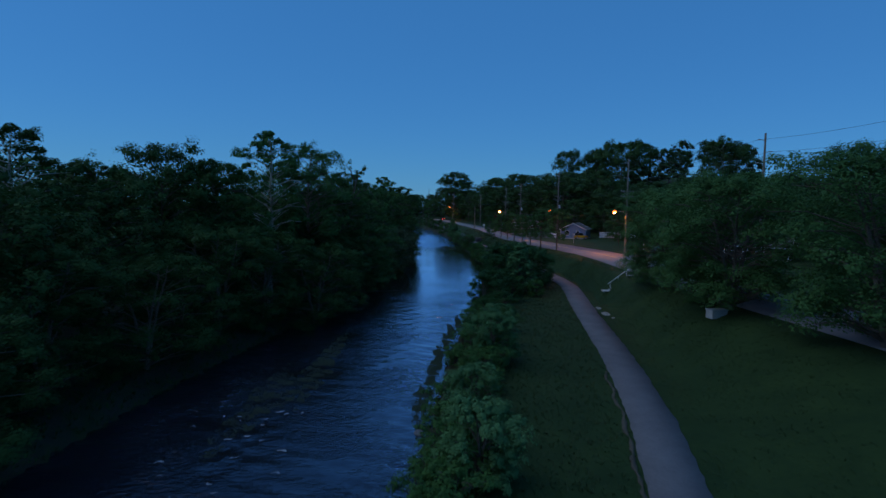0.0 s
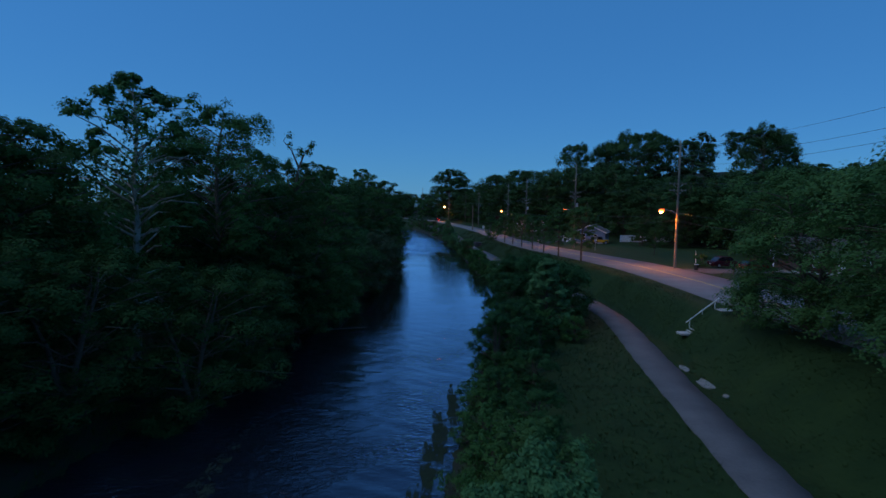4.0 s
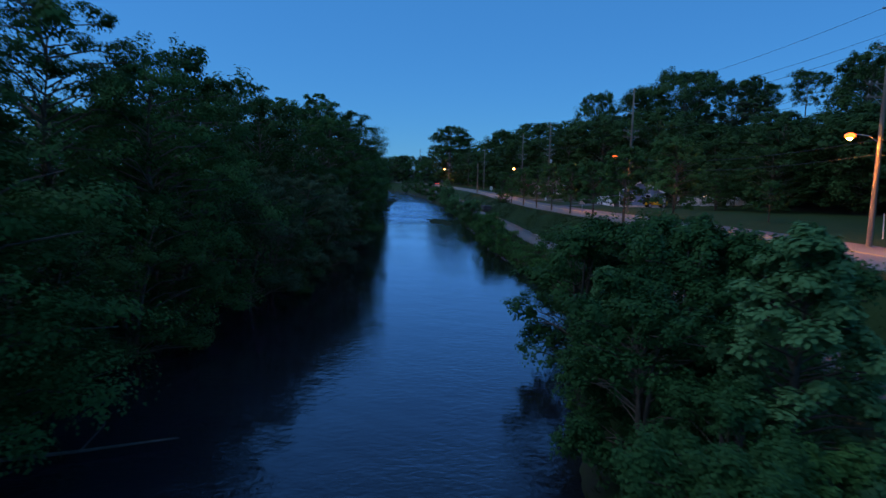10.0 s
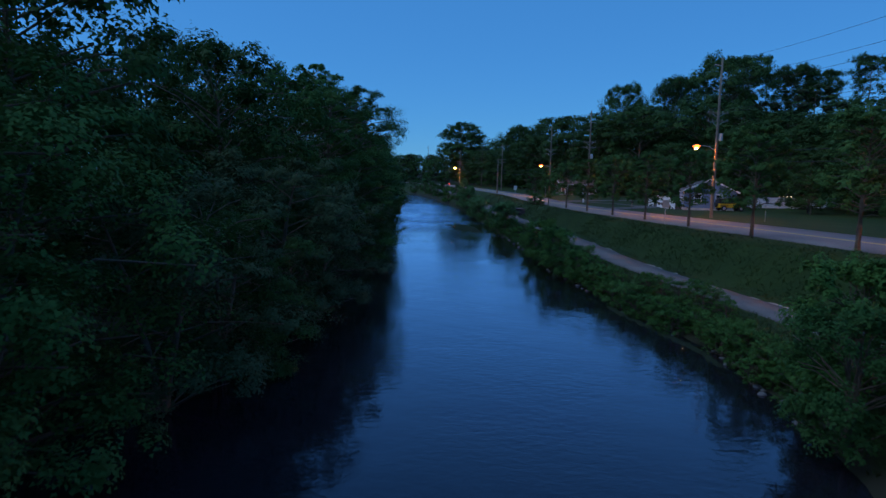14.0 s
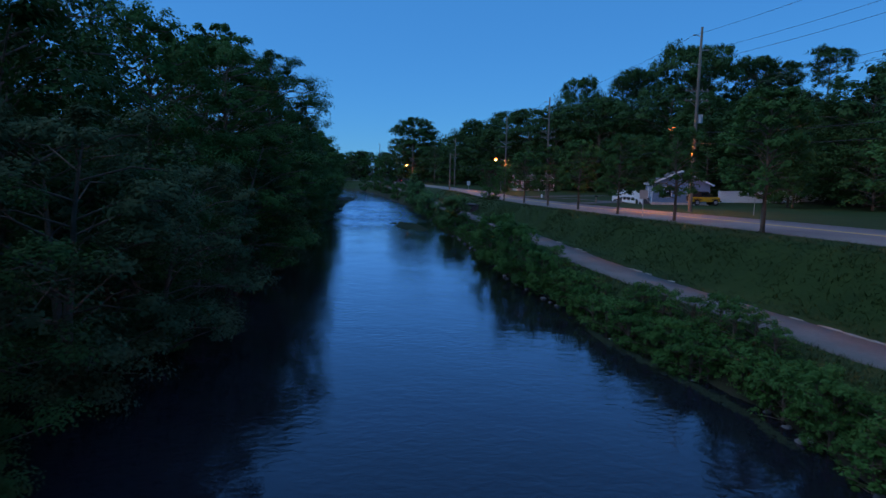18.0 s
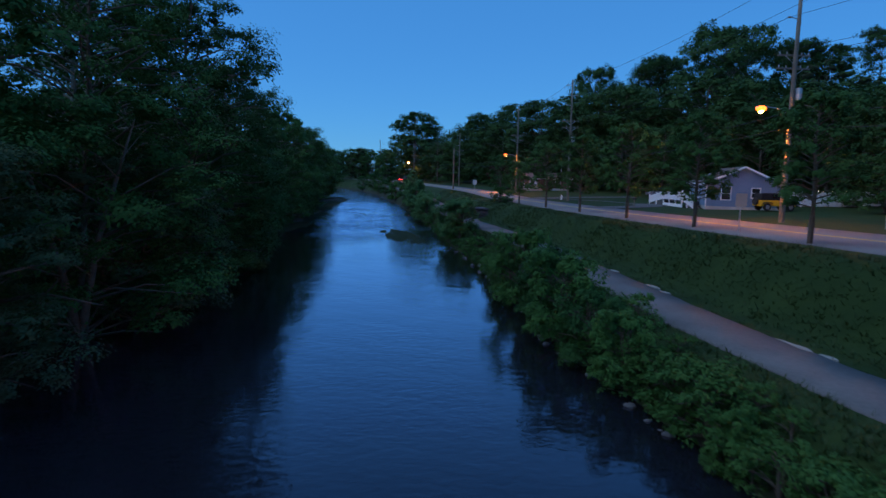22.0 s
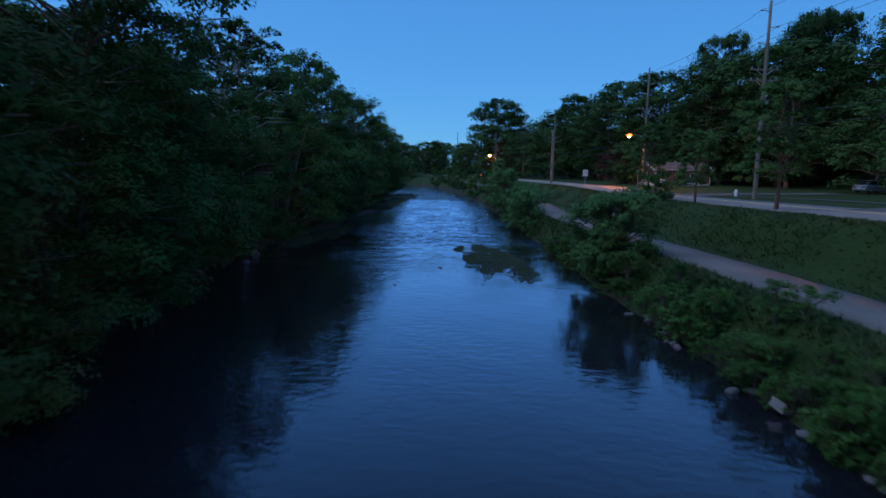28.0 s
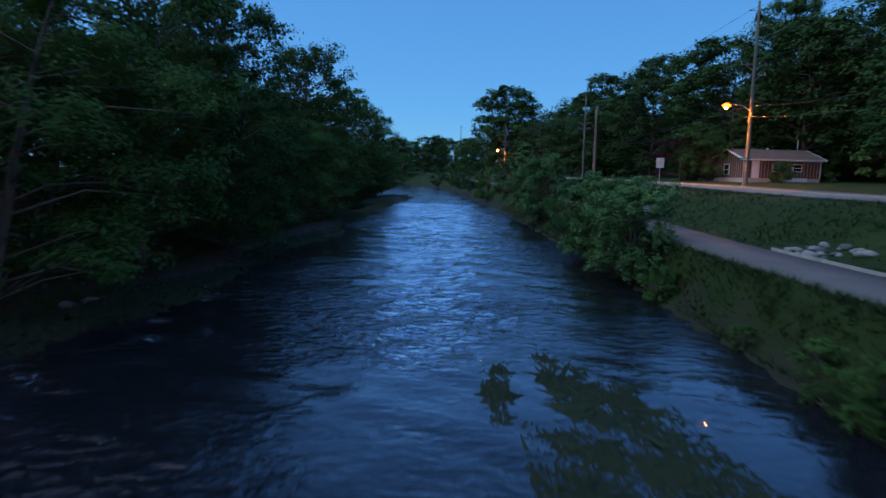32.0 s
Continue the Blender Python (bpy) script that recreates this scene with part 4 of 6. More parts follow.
# shrubs along the grassy bank
BANK = "shrubs on the grassy bank"
SHRUBS = [("willow_a", 6.6, 79, 3.4), ("willow_b", 8.3, 82.4, 3.2), ("willow_a", 7.6, 86, 4.4), ("shrub_a", 12.6, 81, 2.0), ("willow_b", 12.8, 89, 5.4), ("willow_a", 11.2, 91.5, 5.7), ("willow_a", 14.0, 93, 5.2), ("willow_b", 15.2, 96, 4.6), ("shrub_a", 11.9, 116.5, 1.5), ("shrub_a", 10.7, 123.2, 1.4), ("willow_a", 10.0, 126.5, 1.2), ("shrub_a", 9.8, 131.2, 1.3), ("shrub_a", 8.9, 136.6, 2.3), ("willow_a", 8.5, 146.8, 2.3), ("shrub_b", 7.9, 164.0, 1.1), ("shrub_a", 8.0, 167.5, 1.2), ("shrub_y", 3.9, 46, 3.8), ("shrub_b", 4.6, 52, 3.0), ("shrub_y", 1.9, 34, 2.8), ("shrub_y", 1.8, 25.5, 3.3), ("shrub_b", 2.8, 29.5, 1.6), ("willow_b", 5.6, 58, 2.6), ("willow_a", 4.8, 70.5, 4.0), ("willow_b", 6.8, 66, 2.6), ("willow_a", 6.4, 76, 3.8), ("willow_b", 6.6, 72.5, 3.0), ("willow_a", 8.8, 76.5, 2.8), ("shrub_a", 9.6, 81.5, 2.4), ("willow_a", 4.2, 63, 2.2), ("willow_b", 7.2, 80.5, 2.8), ("willow_b", 8.4, 89, 4.6), ("willow_a", 8.0, 96.5, 5.9), ("willow_b", 10.8, 95, 5.9), ("willow_a", 11.0, 102, 4.7), ("willow_b", 13.4, 98, 4.4), ("willow_a", 13.0, 105.5, 4.0), ("shrub_a", 12.2, 109.5, 4.3), ("willow_b", 10.2, 107, 4.2), ("shrub_b", 13.6, 112, 2.3), ("shrub_a", 7.9, 141.5, 3.4), ("willow_b", 8.9, 139.0, 2.6), ("willow_a", 9.4, 144.8, 3.3), ("shrub_a", 8.9, 149.6, 3.6), ("shrub_b", 8.3, 152.5, 2.5), ("willow_b", 8.1, 156.0, 1.7), ("shrub_a", 7.9, 160, 1.3), ("willow_a", 8.0, 171, 1.1), ("shrub_y", 6.9, 178.2, 3.5), ("shrub_y", 7.3, 177.0, 3.0), ("shrub_a", 7.0, 176.6, 1.6), ("shrub_b", 7.0, 174.6, 1.5), ("shrub_a", 6.9, 185.5, 2.0), ("shrub_b", 6.2, 188.8, 1.8), ("shrub_y", 5.1, 203.2, 4.6), ("shrub_a", 6.0, 199.6, 1.7), ("willow_a", 4.6, 211, 3.4), ("shrub_y", 4.2, 209.2, 4.8), ("shrub_a", 4.7, 206, 3.4), ("willow_b", 4.4, 217, 3.6), ("shrub_y", 3.8, 227.5, 6.4), ("willow_a", 3.6, 230, 5.2), ("shrub_y", 2.8, 237, 5.0), ("willow_b", 1.6, 255, 5.0), ("shrub_a", -0.6, 266, 5.4), ("willow_a", -2.0, 285, 5.8), ("willow_b", -4.2, 300, 5.6), ("shrub_b", -7, 320, 6.2), ("willow_a", -10, 340, 7.0), ("willow_b", -15, 360, 7.0)]
for kind, x, y, h in SHRUBS:
    x = max(x, float(river_right(y)) + 0.4) if y > 165 or y < 125 else max(x - 1.0, float(river_right(y)) + 0.3)
    if 182 < y < 206:
        x = float(river_right(y)) + 0.45
    h, slim = (h * (0.68 if y < 202 else 0.85 if y < 215 else 1.0), 0.85) if 182 < y < 228 else (h * 1.08, 0.95)
    if y > 226:
        h, slim = h * 0.74, 0.8
    if 100 < y < 114:
        slim = 0.74
    if 135 < y < 162:
        h, slim = h * 0.97, 0.85
    plant(kind, x, y, h / (4.15 if kind[0] == "w" else 3.1), R.uniform(0, 360), "soft willowy shrub on the river bank" if kind[0] == "w" else "bright leafy shrub on the river bank", "shrub", BANK, wide=slim)
for x, y, s in [(14.3, 197.5, 2.0), (15.8, 200, 1.4)]:
    plant("shrub_b", x, y, s / 3.1, 10, "dark round bush on the grassy slope", "shrub", "bushes on the slope")
BANK_R = random.Random(5)
for y in np.arange(110.5, 200, 0.95):
    rr, pl = float(river_right(y)), float(path_mid(y)) - PATH_HALF
    for k in range(2 if y < 168 else 0 if 191 < y < 199 else 1):
        room = max(0.5, min(2.0, pl - rr - 0.9))
        x = rr + 0.15 + room * (BANK_R.random() if k else 0.3 * BANK_R.random())
        tall = BANK_R.uniform(0.7, 1.5) * (1.1 if y < 140 else 0.85 if y < 172 else 0.55) * (0.8 if k else 1.0)
        plant("bank", x, y + BANK_R.uniform(-0.4, 0.4), tall / 1.5, BANK_R.uniform(0, 360), "low leafy shrub crowding the river bank", "shrub", "low shrubs along the river bank", wide=BANK_R.uniform(0.8, 1.1))
for i in range(40):
    y = R.uniform(112, 200) if i % 2 == 0 else R.uniform(112, 142)
    rr, pl = float(river_right(y)), float(path_mid(y)) - PATH_HALF
    x = rr + R.uniform(-0.05, max(0.4, min(1.1, pl - rr - 0.8)))
    plant("low", x, y, R.uniform(0.55, 1.15) * (0.95 if y < 140 else 0.9), R.uniform(0, 360), "low broad-leaved plant at the water's edge", "plant", "low plants at the water's edge")
for i in range(64):
    y = 17 + 58 * (i + BANK_R.random()) / 64
    x = float(river_right(y)) + 0.4 + 3.4 * BANK_R.random()
    plant("bank", x, y, BANK_R.uniform(0.6, 1.25), BANK_R.uniform(0, 360), "low leafy shrub crowding the river bank", "shrub", "low shrubs along the river bank", wide=BANK_R.uniform(0.9, 1.3))
for i in range(16):
    y = R.uniform(20, 110)
    x = float(river_right(y)) + R.uniform(0.4, 4)
    plant("low", x, y, R.uniform(0.8, 1.6), R.uniform(0, 360), "low broad-leaved plant at the water's edge", "plant", "low plants at the water's edge")

# the wooded hill behind the road
SPOTS = []
for i in range(125):
    y = R.uniform(90, 400)
    off = R.uniform(42, 74) if i < 80 else R.uniform(40, 60)
    x = float(road_mid(y)) + off
    if 70 < y < 130 and off < 56:
        continue
    kind = R.choice(["far_a", "far_b", "far_c"])
    if off > 58:
        kind = R.choice(["cheap_a", "cheap_b"])
    SPOTS.append(spot(kind, x, y, R.uniform(0.8, 1.1), R.uniform(0, 360), 1.3))
for kind, x, y, top, spread in [("dome_a", 64.5, 321, 41, 0.55), ("dome_b", 71, 286, 39, 0.6), ("dome_a", 76, 291, 39.5, 0.6), ("dome_a", 72, 250, 38.5, 0.7), ("dome_a", 87, 274, 42, 0.65), ("dome_b", 88, 251, 36.8, 0.75), ("dome_a", 97, 252, 36.2, 0.75), ("dome_a", 110, 254, 40.7, 0.8), ("dome_b", 89.5, 197, 34.4, 0.75), ("dome_a", 100, 214, 34, 0.75)]:
    plant(kind, x, y, (top + 0.8 - z_at(x, y)) / 15.4, R.uniform(0, 360), "tall dark tree with a broad domed crown on the ridge", "tree", "trees on the ridge", wide=spread)
joined_wood("hill_woods", SPOTS, "dark dense woods covering the hill behind the houses")
FAR = [spot(R.choice(["cheap_a", "cheap_b"]), R.uniform(-190, 70), R.uniform(440, 600), R.uniform(0.8, 1.15), R.uniform(0, 360), 1.15) for i in range(85)]
FAR += [spot(R.choice(["far_a", "far_b"]), float(road_mid(y)) + R.uniform(14, 40), y, R.uniform(0.8, 1.3), R.uniform(0, 360)) for y in np.arange(300, 440, 7.0)]
FAR += [spot(R.choice(["cheap_a", "far_b"]), float(river_left(y)) - R.uniform(6, 40), y, R.uniform(0.5, 1.1), R.uniform(0, 360)) for y in np.arange(320, 440, 7.0)]
joined_wood("far_woods", FAR, "distant dark woods round the river bend")
joined_wood("bank_woods", BACK, "dark dense woods behind the river bank")
# trees between the houses and the road, and round the far bend
for kind, x, y, h in [("far_c", 6, 399, 32), ("far_a", 11, 402, 27), ("far_a", 58, 196, 14), ("far_b", 54, 205, 15), ("far_a", 66, 203, 16), ("far_b", 70, 190, 15), ("far_c", 50, 176, 9), ("far_a", 55, 168, 11), ("far_a", 34, 385, 28), ("far_b", 26, 372, 22), ("far_a", 20, 345, 16), ("far_b", 29, 330, 25), ("far_a", 38, 318, 27), ("far_b", 31, 300, 20), ("far_a", 40, 290, 25), ("far_c", 48, 276, 25), ("far_b", 37, 277, 19), ("far_a", 52, 259, 25), ("far_b", 48, 247, 23), ("far_c", 42, 265, 21), ("far_a", 60, 234, 24), ("far_b", 60, 217, 20), ("far_a", 62, 180, 13), ("far_b", 66, 160, 14), ("far_c", 60, 140, 13), ("far_a", 48, 225, 13), ("far_b", 60, 128, 14), ("far_a", 66, 112, 15), ("far_c", 62, 96, 13), ("broad_b", 27, 262, 8), ("bend", -16, 445, 15), ("bend", -28, 452, 17), ("bend", -40, 448, 17), ("bend", -52, 440, 17), ("bend", -8, 430, 14), ("bend", -34, 420, 12), ("bend", -62, 430, 18), ("bend", -45, 470, 19), ("far_b", 14, 420, 20), ("far_c", 12, 372, 13), ("far_a", -22, 480, 18)]:
    hh = 12 if kind == "broad_b" else 16
    plant(kind, x, y, h / hh / 1.02, R.uniform(0, 360), "leafy tree round the far river bend" if y > 400 else "dark leafy tree behind the houses", "tree", "trees behind the houses", wide=1.2)
for x, y, h in [(62, 186, 4.8)]:
    plant("broad_b", x, y, h / 12.2, R.uniform(0, 360), "small round garden tree before the fence", "tree", "garden trees by the fence", wide=1.25)
plant("red", 25, 262, 1.15, 0, "dark red-leaved ornamental bush beside the house", "shrub", "bushes round the brown house")
plant("shrub_b", 27.5, 259, 1.8, 40, "round green bush beside the house", "shrub", "bushes round the brown house")
plant("sparse", 14, 352, 1.05, 40, "half-bare tree with thin pale branches", "tree", "trees behind the houses")

# ---- utility poles, street lamps and wires ----
LAMP_COLOUR = (1.0, 0.40, 0.08)


def utility_pole(x, y, top, arms=2, lamp=False, lean=(0, 0), label="tall wooden utility pole with crossarms and wires", lamp_toward=-1, lamp_height=8.4, energy=500):
    z = z_at(x, y)
    tall = top - z
    ob = base("utility_pole", pose(x, y, z, lean[0], lean[1], 0))
    tagged(ob, label, "utility pole", "utility poles along the road")
    bm = bmesh.new()
    limb(bm, [Vector((0, 0, -0.3)), Vector((0, 0, tall * 0.35)), Vector((0, 0, tall * 0.7)), Vector((0, 0, tall))], 0.21, 0.115, 12)
    pole = part("pole", bm, POLE_WOOD, ob)
    pole.data.polygons.foreach_set("use_smooth", [True] * len(pole.data.polygons))
    if arms >= 1:
        # upright insulators near the top
        for k, (zz, sx) in enumerate(((tall - 0.9, -1), (tall - 2.3, 1), (tall - 3.7, -1))):
            bm = bmesh.new()
            rod(bm, (0, 0, zz), (sx * 0.75, 0, zz + 0.12), 0.045, 0.03)
            br = part("insulator_bracket", bm, METAL, ob)
            bm = bmesh.new()
            for j in range(4):
                rod(bm, (sx * (0.62 + 0.07 * j), 0, zz + 0.10), (sx * (0.655 + 0.07 * j), 0, zz + 0.108), 0.085, 0.06, 10)
            part("insulator", bm, CERAMIC, br)
    for k in range(arms):
        zz = tall * 0.66 - k * 0.95
        bm = bmesh.new()
        box(bm, 2.5, 0.10, 0.13, 0, 0.2, zz, 0.01)
        arm = part("crossarm", bm, POLE_WOOD, ob)
        for sx in (-1.1, -0.55, 0.55, 1.1):
            bm = bmesh.new()
            rod(bm, (sx, 0.2, zz + 0.13), (sx, 0.2, zz + 0.30), 0.05, 0.035, 8)
            part("insulator", bm, CERAMIC, arm)
        for sx in (-0.7, 0.7):
            bm = bmesh.new()
            rod(bm, (0, 0.16, zz - 0.55), (sx, 0.16, zz + 0.02), 0.022)
            part("brace", bm, METAL, ob)
    if arms >= 2:
        bm = bmesh.new()
        rod(bm, (0.42, -0.05, tall * 0.49), (0.42, -0.05, tall * 0.49 + 0.85), 0.24, 0.24, 14)
        tr = part("transformer", bm, METAL, ob, "grey metal transformer can") if y in (206.2, 162) else None
        if tr is None:
            bm.free()
    if lamp:
        zz = lamp_height
        bm = bmesh.new()
        pts = [Vector((0, 0, zz - 0.55)), Vector((lamp_toward * 0.8, 0, zz - 0.02)), Vector((lamp_toward * 1.7, 0, zz + 0.10)), Vector((lamp_toward * 2.1, 0, zz + 0.08))]
        limb(bm, pts, 0.035, 0.03, 8)
        armob = part("lamp_arm", bm, METAL, ob, "curved metal lamp arm")
        bm = bmesh.new()
        prism(bm, [(-0.36, 0.03), (-0.3, 0.13), (-0.05, 0.17), (0.3, 0.11), (0.36, 0.03)], 0.26, Matrix.Translation((lamp_toward * 2.3, 0, zz)))
        head = part("lamp_head", bm, METAL, ob, "lit sodium street lamp head")
        bm = bmesh.new()
        bmesh.ops.create_uvsphere(bm, u_segments=14, v_segments=8, radius=1.0, matrix=Matrix.Translation((lamp_toward * 2.3, 0, zz - 0.02)) @ Matrix.Diagonal((0.40, 0.30, 0.22, 1)))
        part("lamp_bowl", bm, SODIUM, head, "glowing orange lamp bowl")
        bm = bmesh.new()
        bmesh.ops.create_uvsphere(bm, u_segments=12, v_segments=8, radius=0.155, matrix=Matrix.Translation((lamp_toward * 2.3, 0, zz - 0.18)))
        part("burner", bm, BURNER, head, "bright sodium burner below the bowl")
        light = bpy.data.lights.new("street_light", 'SPOT')
        light.energy = energy
        light.color = LAMP_COLOUR
        light.shadow_soft_size = 0.18
        light.spot_size = radians(178)
        light.spot_blend = 0.3
        lo = new("street_light", light)
        lo.location = (x + lamp_toward * 2.3, y, z + zz - 0.48)
    return (x, y, z, tall)


POLES = [
    utility_pole(39.2, 33, 22.5, 2),
    utility_pole(38.6, 74, 22.4, 2),
    utility_pole(34.8, 116, 22.5, 2, True, label="tall wooden utility pole carrying a lit orange street lamp"),
    utility_pole(30.2, 162, 22.3, 2, True, energy=200, label="tall wooden utility pole carrying a lit orange street lamp"),
    utility_pole(25.7, 206.2, 20.9, 2),
    utility_pole(24.0, 239.2, 20.7, 2, True, energy=350, label="tall wooden utility pole carrying a lit orange street lamp", lamp_height=7.5),
    utility_pole(17.4, 296, 19.2, 2),
    utility_pole(5.2, 381, 20.5, 2, True, label="tall wooden utility pole carrying a lit orange street lamp", lamp_height=8.2),
    utility_pole(-12, 445, 25, 1),
]
utility_pole(12.8, 258, 13.0, 0, label="bare wooden pole without crossarms on the verge")


def wire(name, a, b, sag, r, material=CABLE):
    cu = bpy.data.curves.new(name, 'CURVE')
    cu.dimensions = '3D'
    cu.bevel_depth = r
    cu.bevel_resolution = 1
    sp = cu.splines.new('POLY')
    n = 17
    sp.points.add(n - 1)
    a, b = Vector(a), Vector(b)
    for i in range(n):
        t = i / (n - 1)
        p = a.lerp(b, t)
        p.z -= sag * 4 * t * (1 - t)
        sp.points[i].co = (*p, 1)
    cu.materials.append(material)
    return new(name, cu)


for (x0, y0, z0, h0), (x1, y1, z1, h1) in zip(POLES, POLES[1:]):
    for k, sx in enumerate((-0.75, 0.75, -0.75)):
        tagged(wire("overhead_wire", (x0 + sx, y0, z0 + h0 - 0.8 - 1.4 * k), (x1 + sx, y1, z1 + h1 - 0.8 - 1.4 * k), 0.7, 0.014), "thin dark overhead power wire between poles", "wire", "overhead wires")
    for sx in (-1.1, 1.1):
        tagged(wire("overhead_wire", (x0 + sx, y0 + 0.2, z0 + h0 * 0.66 + 0.3), (x1 + sx, y1 + 0.2, z1 + h1 * 0.66 + 0.3), 0.8, 0.013), "thin dark overhead power wire between poles", "wire", "overhead wires")
    for k in range(2):
        tagged(wire("overhead_cable", (x0 - 0.2, y0, z0 + h0 * (0.44 - 0.06 * k)), (x1 - 0.2, y1, z1 + h1 * (0.44 - 0.06 * k)), 0.9, 0.028), "black communication cable slung between poles", "wire", "overhead cables")
tagged(wire("service_wire", (34.8, 116, 16.2), (47, 121, 16.6), 0.3, 0.02), "black service wire running off a pole", "wire", "service wires")
tagged(wire("service_wire", (24, 239.2, 12.4), (33, 252, 7.2), 0.4, 0.02), "black service wire running to a house", "wire", "service wires")
tagged(wire("service_wire", (24, 239.2, 11.8), (60, 232, 12.5), 0.6, 0.02), "black service wire running off a pole", "wire", "service wires")

# ---- houses ----
def window(parent, w, h, m, frame_material=WHITE_PAINT, name="window"):
    """A framed double-hung window set 3 cm proud of a wall that faces -y."""
    bm = bmesh.new()
    for sx in (-1, 1):
        box(bm, 0.09, 0.07, h + 0.18, sx * (w / 2 + 0.045), 0, -h / 2 - 0.09, 0.008)
    for zz in (-h / 2 - 0.09, h / 2):
        box(bm, w, 0.07, 0.09, 0, 0, zz, 0.008)
    box(bm, w, 0.05, 0.05, 0, 0, -0.025)
    bmesh.ops.transform(bm, matrix=m, verts=bm.verts)
    win = part(name, bm, frame_material, parent, "white framed window")
    for zz in (-h / 4 - 0.0125, h / 4 + 0.0125):
        bm = bmesh.new()
        box(bm, w, 0.02, h / 2 - 0.03, 0, 0.01, zz - h / 4 + 0.015)
        bmesh.ops.transform(bm, matrix=m, verts=bm.verts)
        part("pane", bm, GLASS, win)
    return win


def gable_house(name, m, long, deep, eave, rise, wall, roof, label, windows=(), door=None, side_windows=(), over=0.45, siding=0.0, boards=None, foundation=0.35, trim=WHITE_PAINT):
    """A house whose long front faces -y and whose gables face -x and +x; its roof ridge runs along x."""
    ob = tagged(base(name, m), label, "house", "houses beyond the road")
    bm = bmesh.new()
    box(bm, long, deep, foundation + 0.3, 0, deep / 2, -0.3)
    part("foundation", bm, CONCRETE, ob)
    bm = bmesh.new()
    prism(bm, [(-deep / 2, foundation), (deep / 2, foundation), (deep / 2, eave), (0, eave + rise), (-deep / 2, eave)], long - 0.12, Matrix.Translation((0, deep / 2, 0)) @ Matrix.Rotation(radians(90), 4, 'Z'))
    part("wall", bm, wall, ob)
    if siding:
        # lapped siding courses on the front and both gables
        k = 0
        z = foundation + 0.02
        while z < eave - siding:
            bm = bmesh.new()
            box(bm, long - 0.05, 0.03, siding * 0.92, 0, -0.012, z, 0, Matrix.Rotation(radians(-4), 4, 'X'))
            part("siding_board", bm, wall, ob)
            z += siding
        z = foundation + 0.02
        while z < eave + rise - siding:
            half = deep / 2 if z < eave else deep / 2 * (1 - (z - eave) / rise)
            for sx in (-1, 1):
                bm = bmesh.new()
                box(bm, 0.03, 2 * half - 0.02, siding * 0.92, sx * (long / 2 - 0.05), deep / 2, z, 0, Matrix.Rotation(radians(4 * sx), 4, 'Y'))
                part("siding_board", bm, wall, ob)
            z += siding
    if boards:
        n = int(long / 0.42)
        for i in range(n + 1):
            bm = bmesh.new()
            box(bm, 0.10, 0.03, eave - foundation, -long / 2 + long * i / n, -0.012, foundation)
            part("batten", bm, boards, ob)
        n = int(deep / 0.42)
        for i in range(n + 1):
            u = -deep / 2 + deep * i / n
            for sx in (-1, 1):
                bm = bmesh.new()
                box(bm, 0.03, 0.10, eave - foundation + rise * (1 - abs(u) / (deep / 2)) - 0.05, sx * (long / 2 - 0.05), deep / 2 + u, foundation)
                part("batten", bm, boards, ob)
    slope = math.atan2(rise, deep / 2)
    length = math.hypot(rise, deep / 2) + over
    for s in (-1, 1):
        rows = 9
        bm = bmesh.new()
        box(bm, long + 2 * over, length, 0.12, 0, 0, -0.06)
        mm = Matrix.Translation((0, deep / 2 + s * (deep / 4 + over / 2 * math.cos(slope)), eave + rise / 2 - over / 2 * math.sin(slope) + 0.07)) @ Matrix.Rotation(-s * slope, 4, 'X')
        bmesh.ops.transform(bm, matrix=mm, verts=bm.verts)
        rf = part("roof", bm, roof, ob, "shingled roof slope")
        for i in range(rows):
            bm = bmesh.new()
            w = length / rows
            box(bm, long + 2 * over - 0.03, w + 0.03, 0.02, 0, -s * (length / 2 - w * (i + 0.5)), 0.062, 0, Matrix.Rotation(s * 0.02, 4, 'X'))
            bmesh.ops.transform(bm, matrix=mm, verts=bm.verts)
            part("shingle_course", bm, roof, rf)
        bm = bmesh.new()
        box(bm, long + 2 * over, 0.03, 0.18, 0, s * (length / 2 + 0.018), -0.10)
        bmesh.ops.transform(bm, matrix=mm, verts=bm.verts)
        part("fascia", bm, trim, ob)
        for sx in (-1, 1):
            bm = bmesh.new()
            box(bm, 0.04, length, 0.20, sx * (long / 2 + over + 0.022), 0, -0.10)
            bmesh.ops.transform(bm, matrix=mm, verts=bm.verts)
            part("bargeboard", bm, trim, ob)
    for sx, zc, w, h in windows:
        window(ob, w, h, Matrix.Translation((sx, -0.03, zc)))
    for side, u, zc, w, h in side_windows:
        window(ob, w, h, Matrix.Translation((side * (long / 2 - 0.02), deep / 2 + u, zc)) @ Matrix.Rotation(radians(90 * side), 4, 'Z'))
    for sx in (-1, 1):
        bm = bmesh.new()
        box(bm, 0.12, 0.12, eave - foundation, sx * (long / 2 - 0.03), 0.0, foundation)
        part("corner_board", bm, trim, ob)
    if door is not None:
        bm = bmesh.new()
        box(bm, 0.95, 0.08, 2.05, door, -0.02, foundation, 0.01)
        d = part("door", bm, WHITE_PAINT, ob, "white panelled door")
        for sx in (-0.22, 0.22):
            for zz in (0.25, 1.15):
                bm = bmesh.new()
                box(bm, 0.3, 0.02, 0.65, door + sx, -0.065, foundation + zz, 0.006)
                part("door_panel", bm, WHITE_PAINT, d)
        bm = bmesh.new()
        rod(bm, (door + 0.38, -0.14, foundation + 1.0), (door + 0.38, -0.06, foundation + 1.0), 0.03)
        part("door_knob", bm, METAL, d)
    return ob


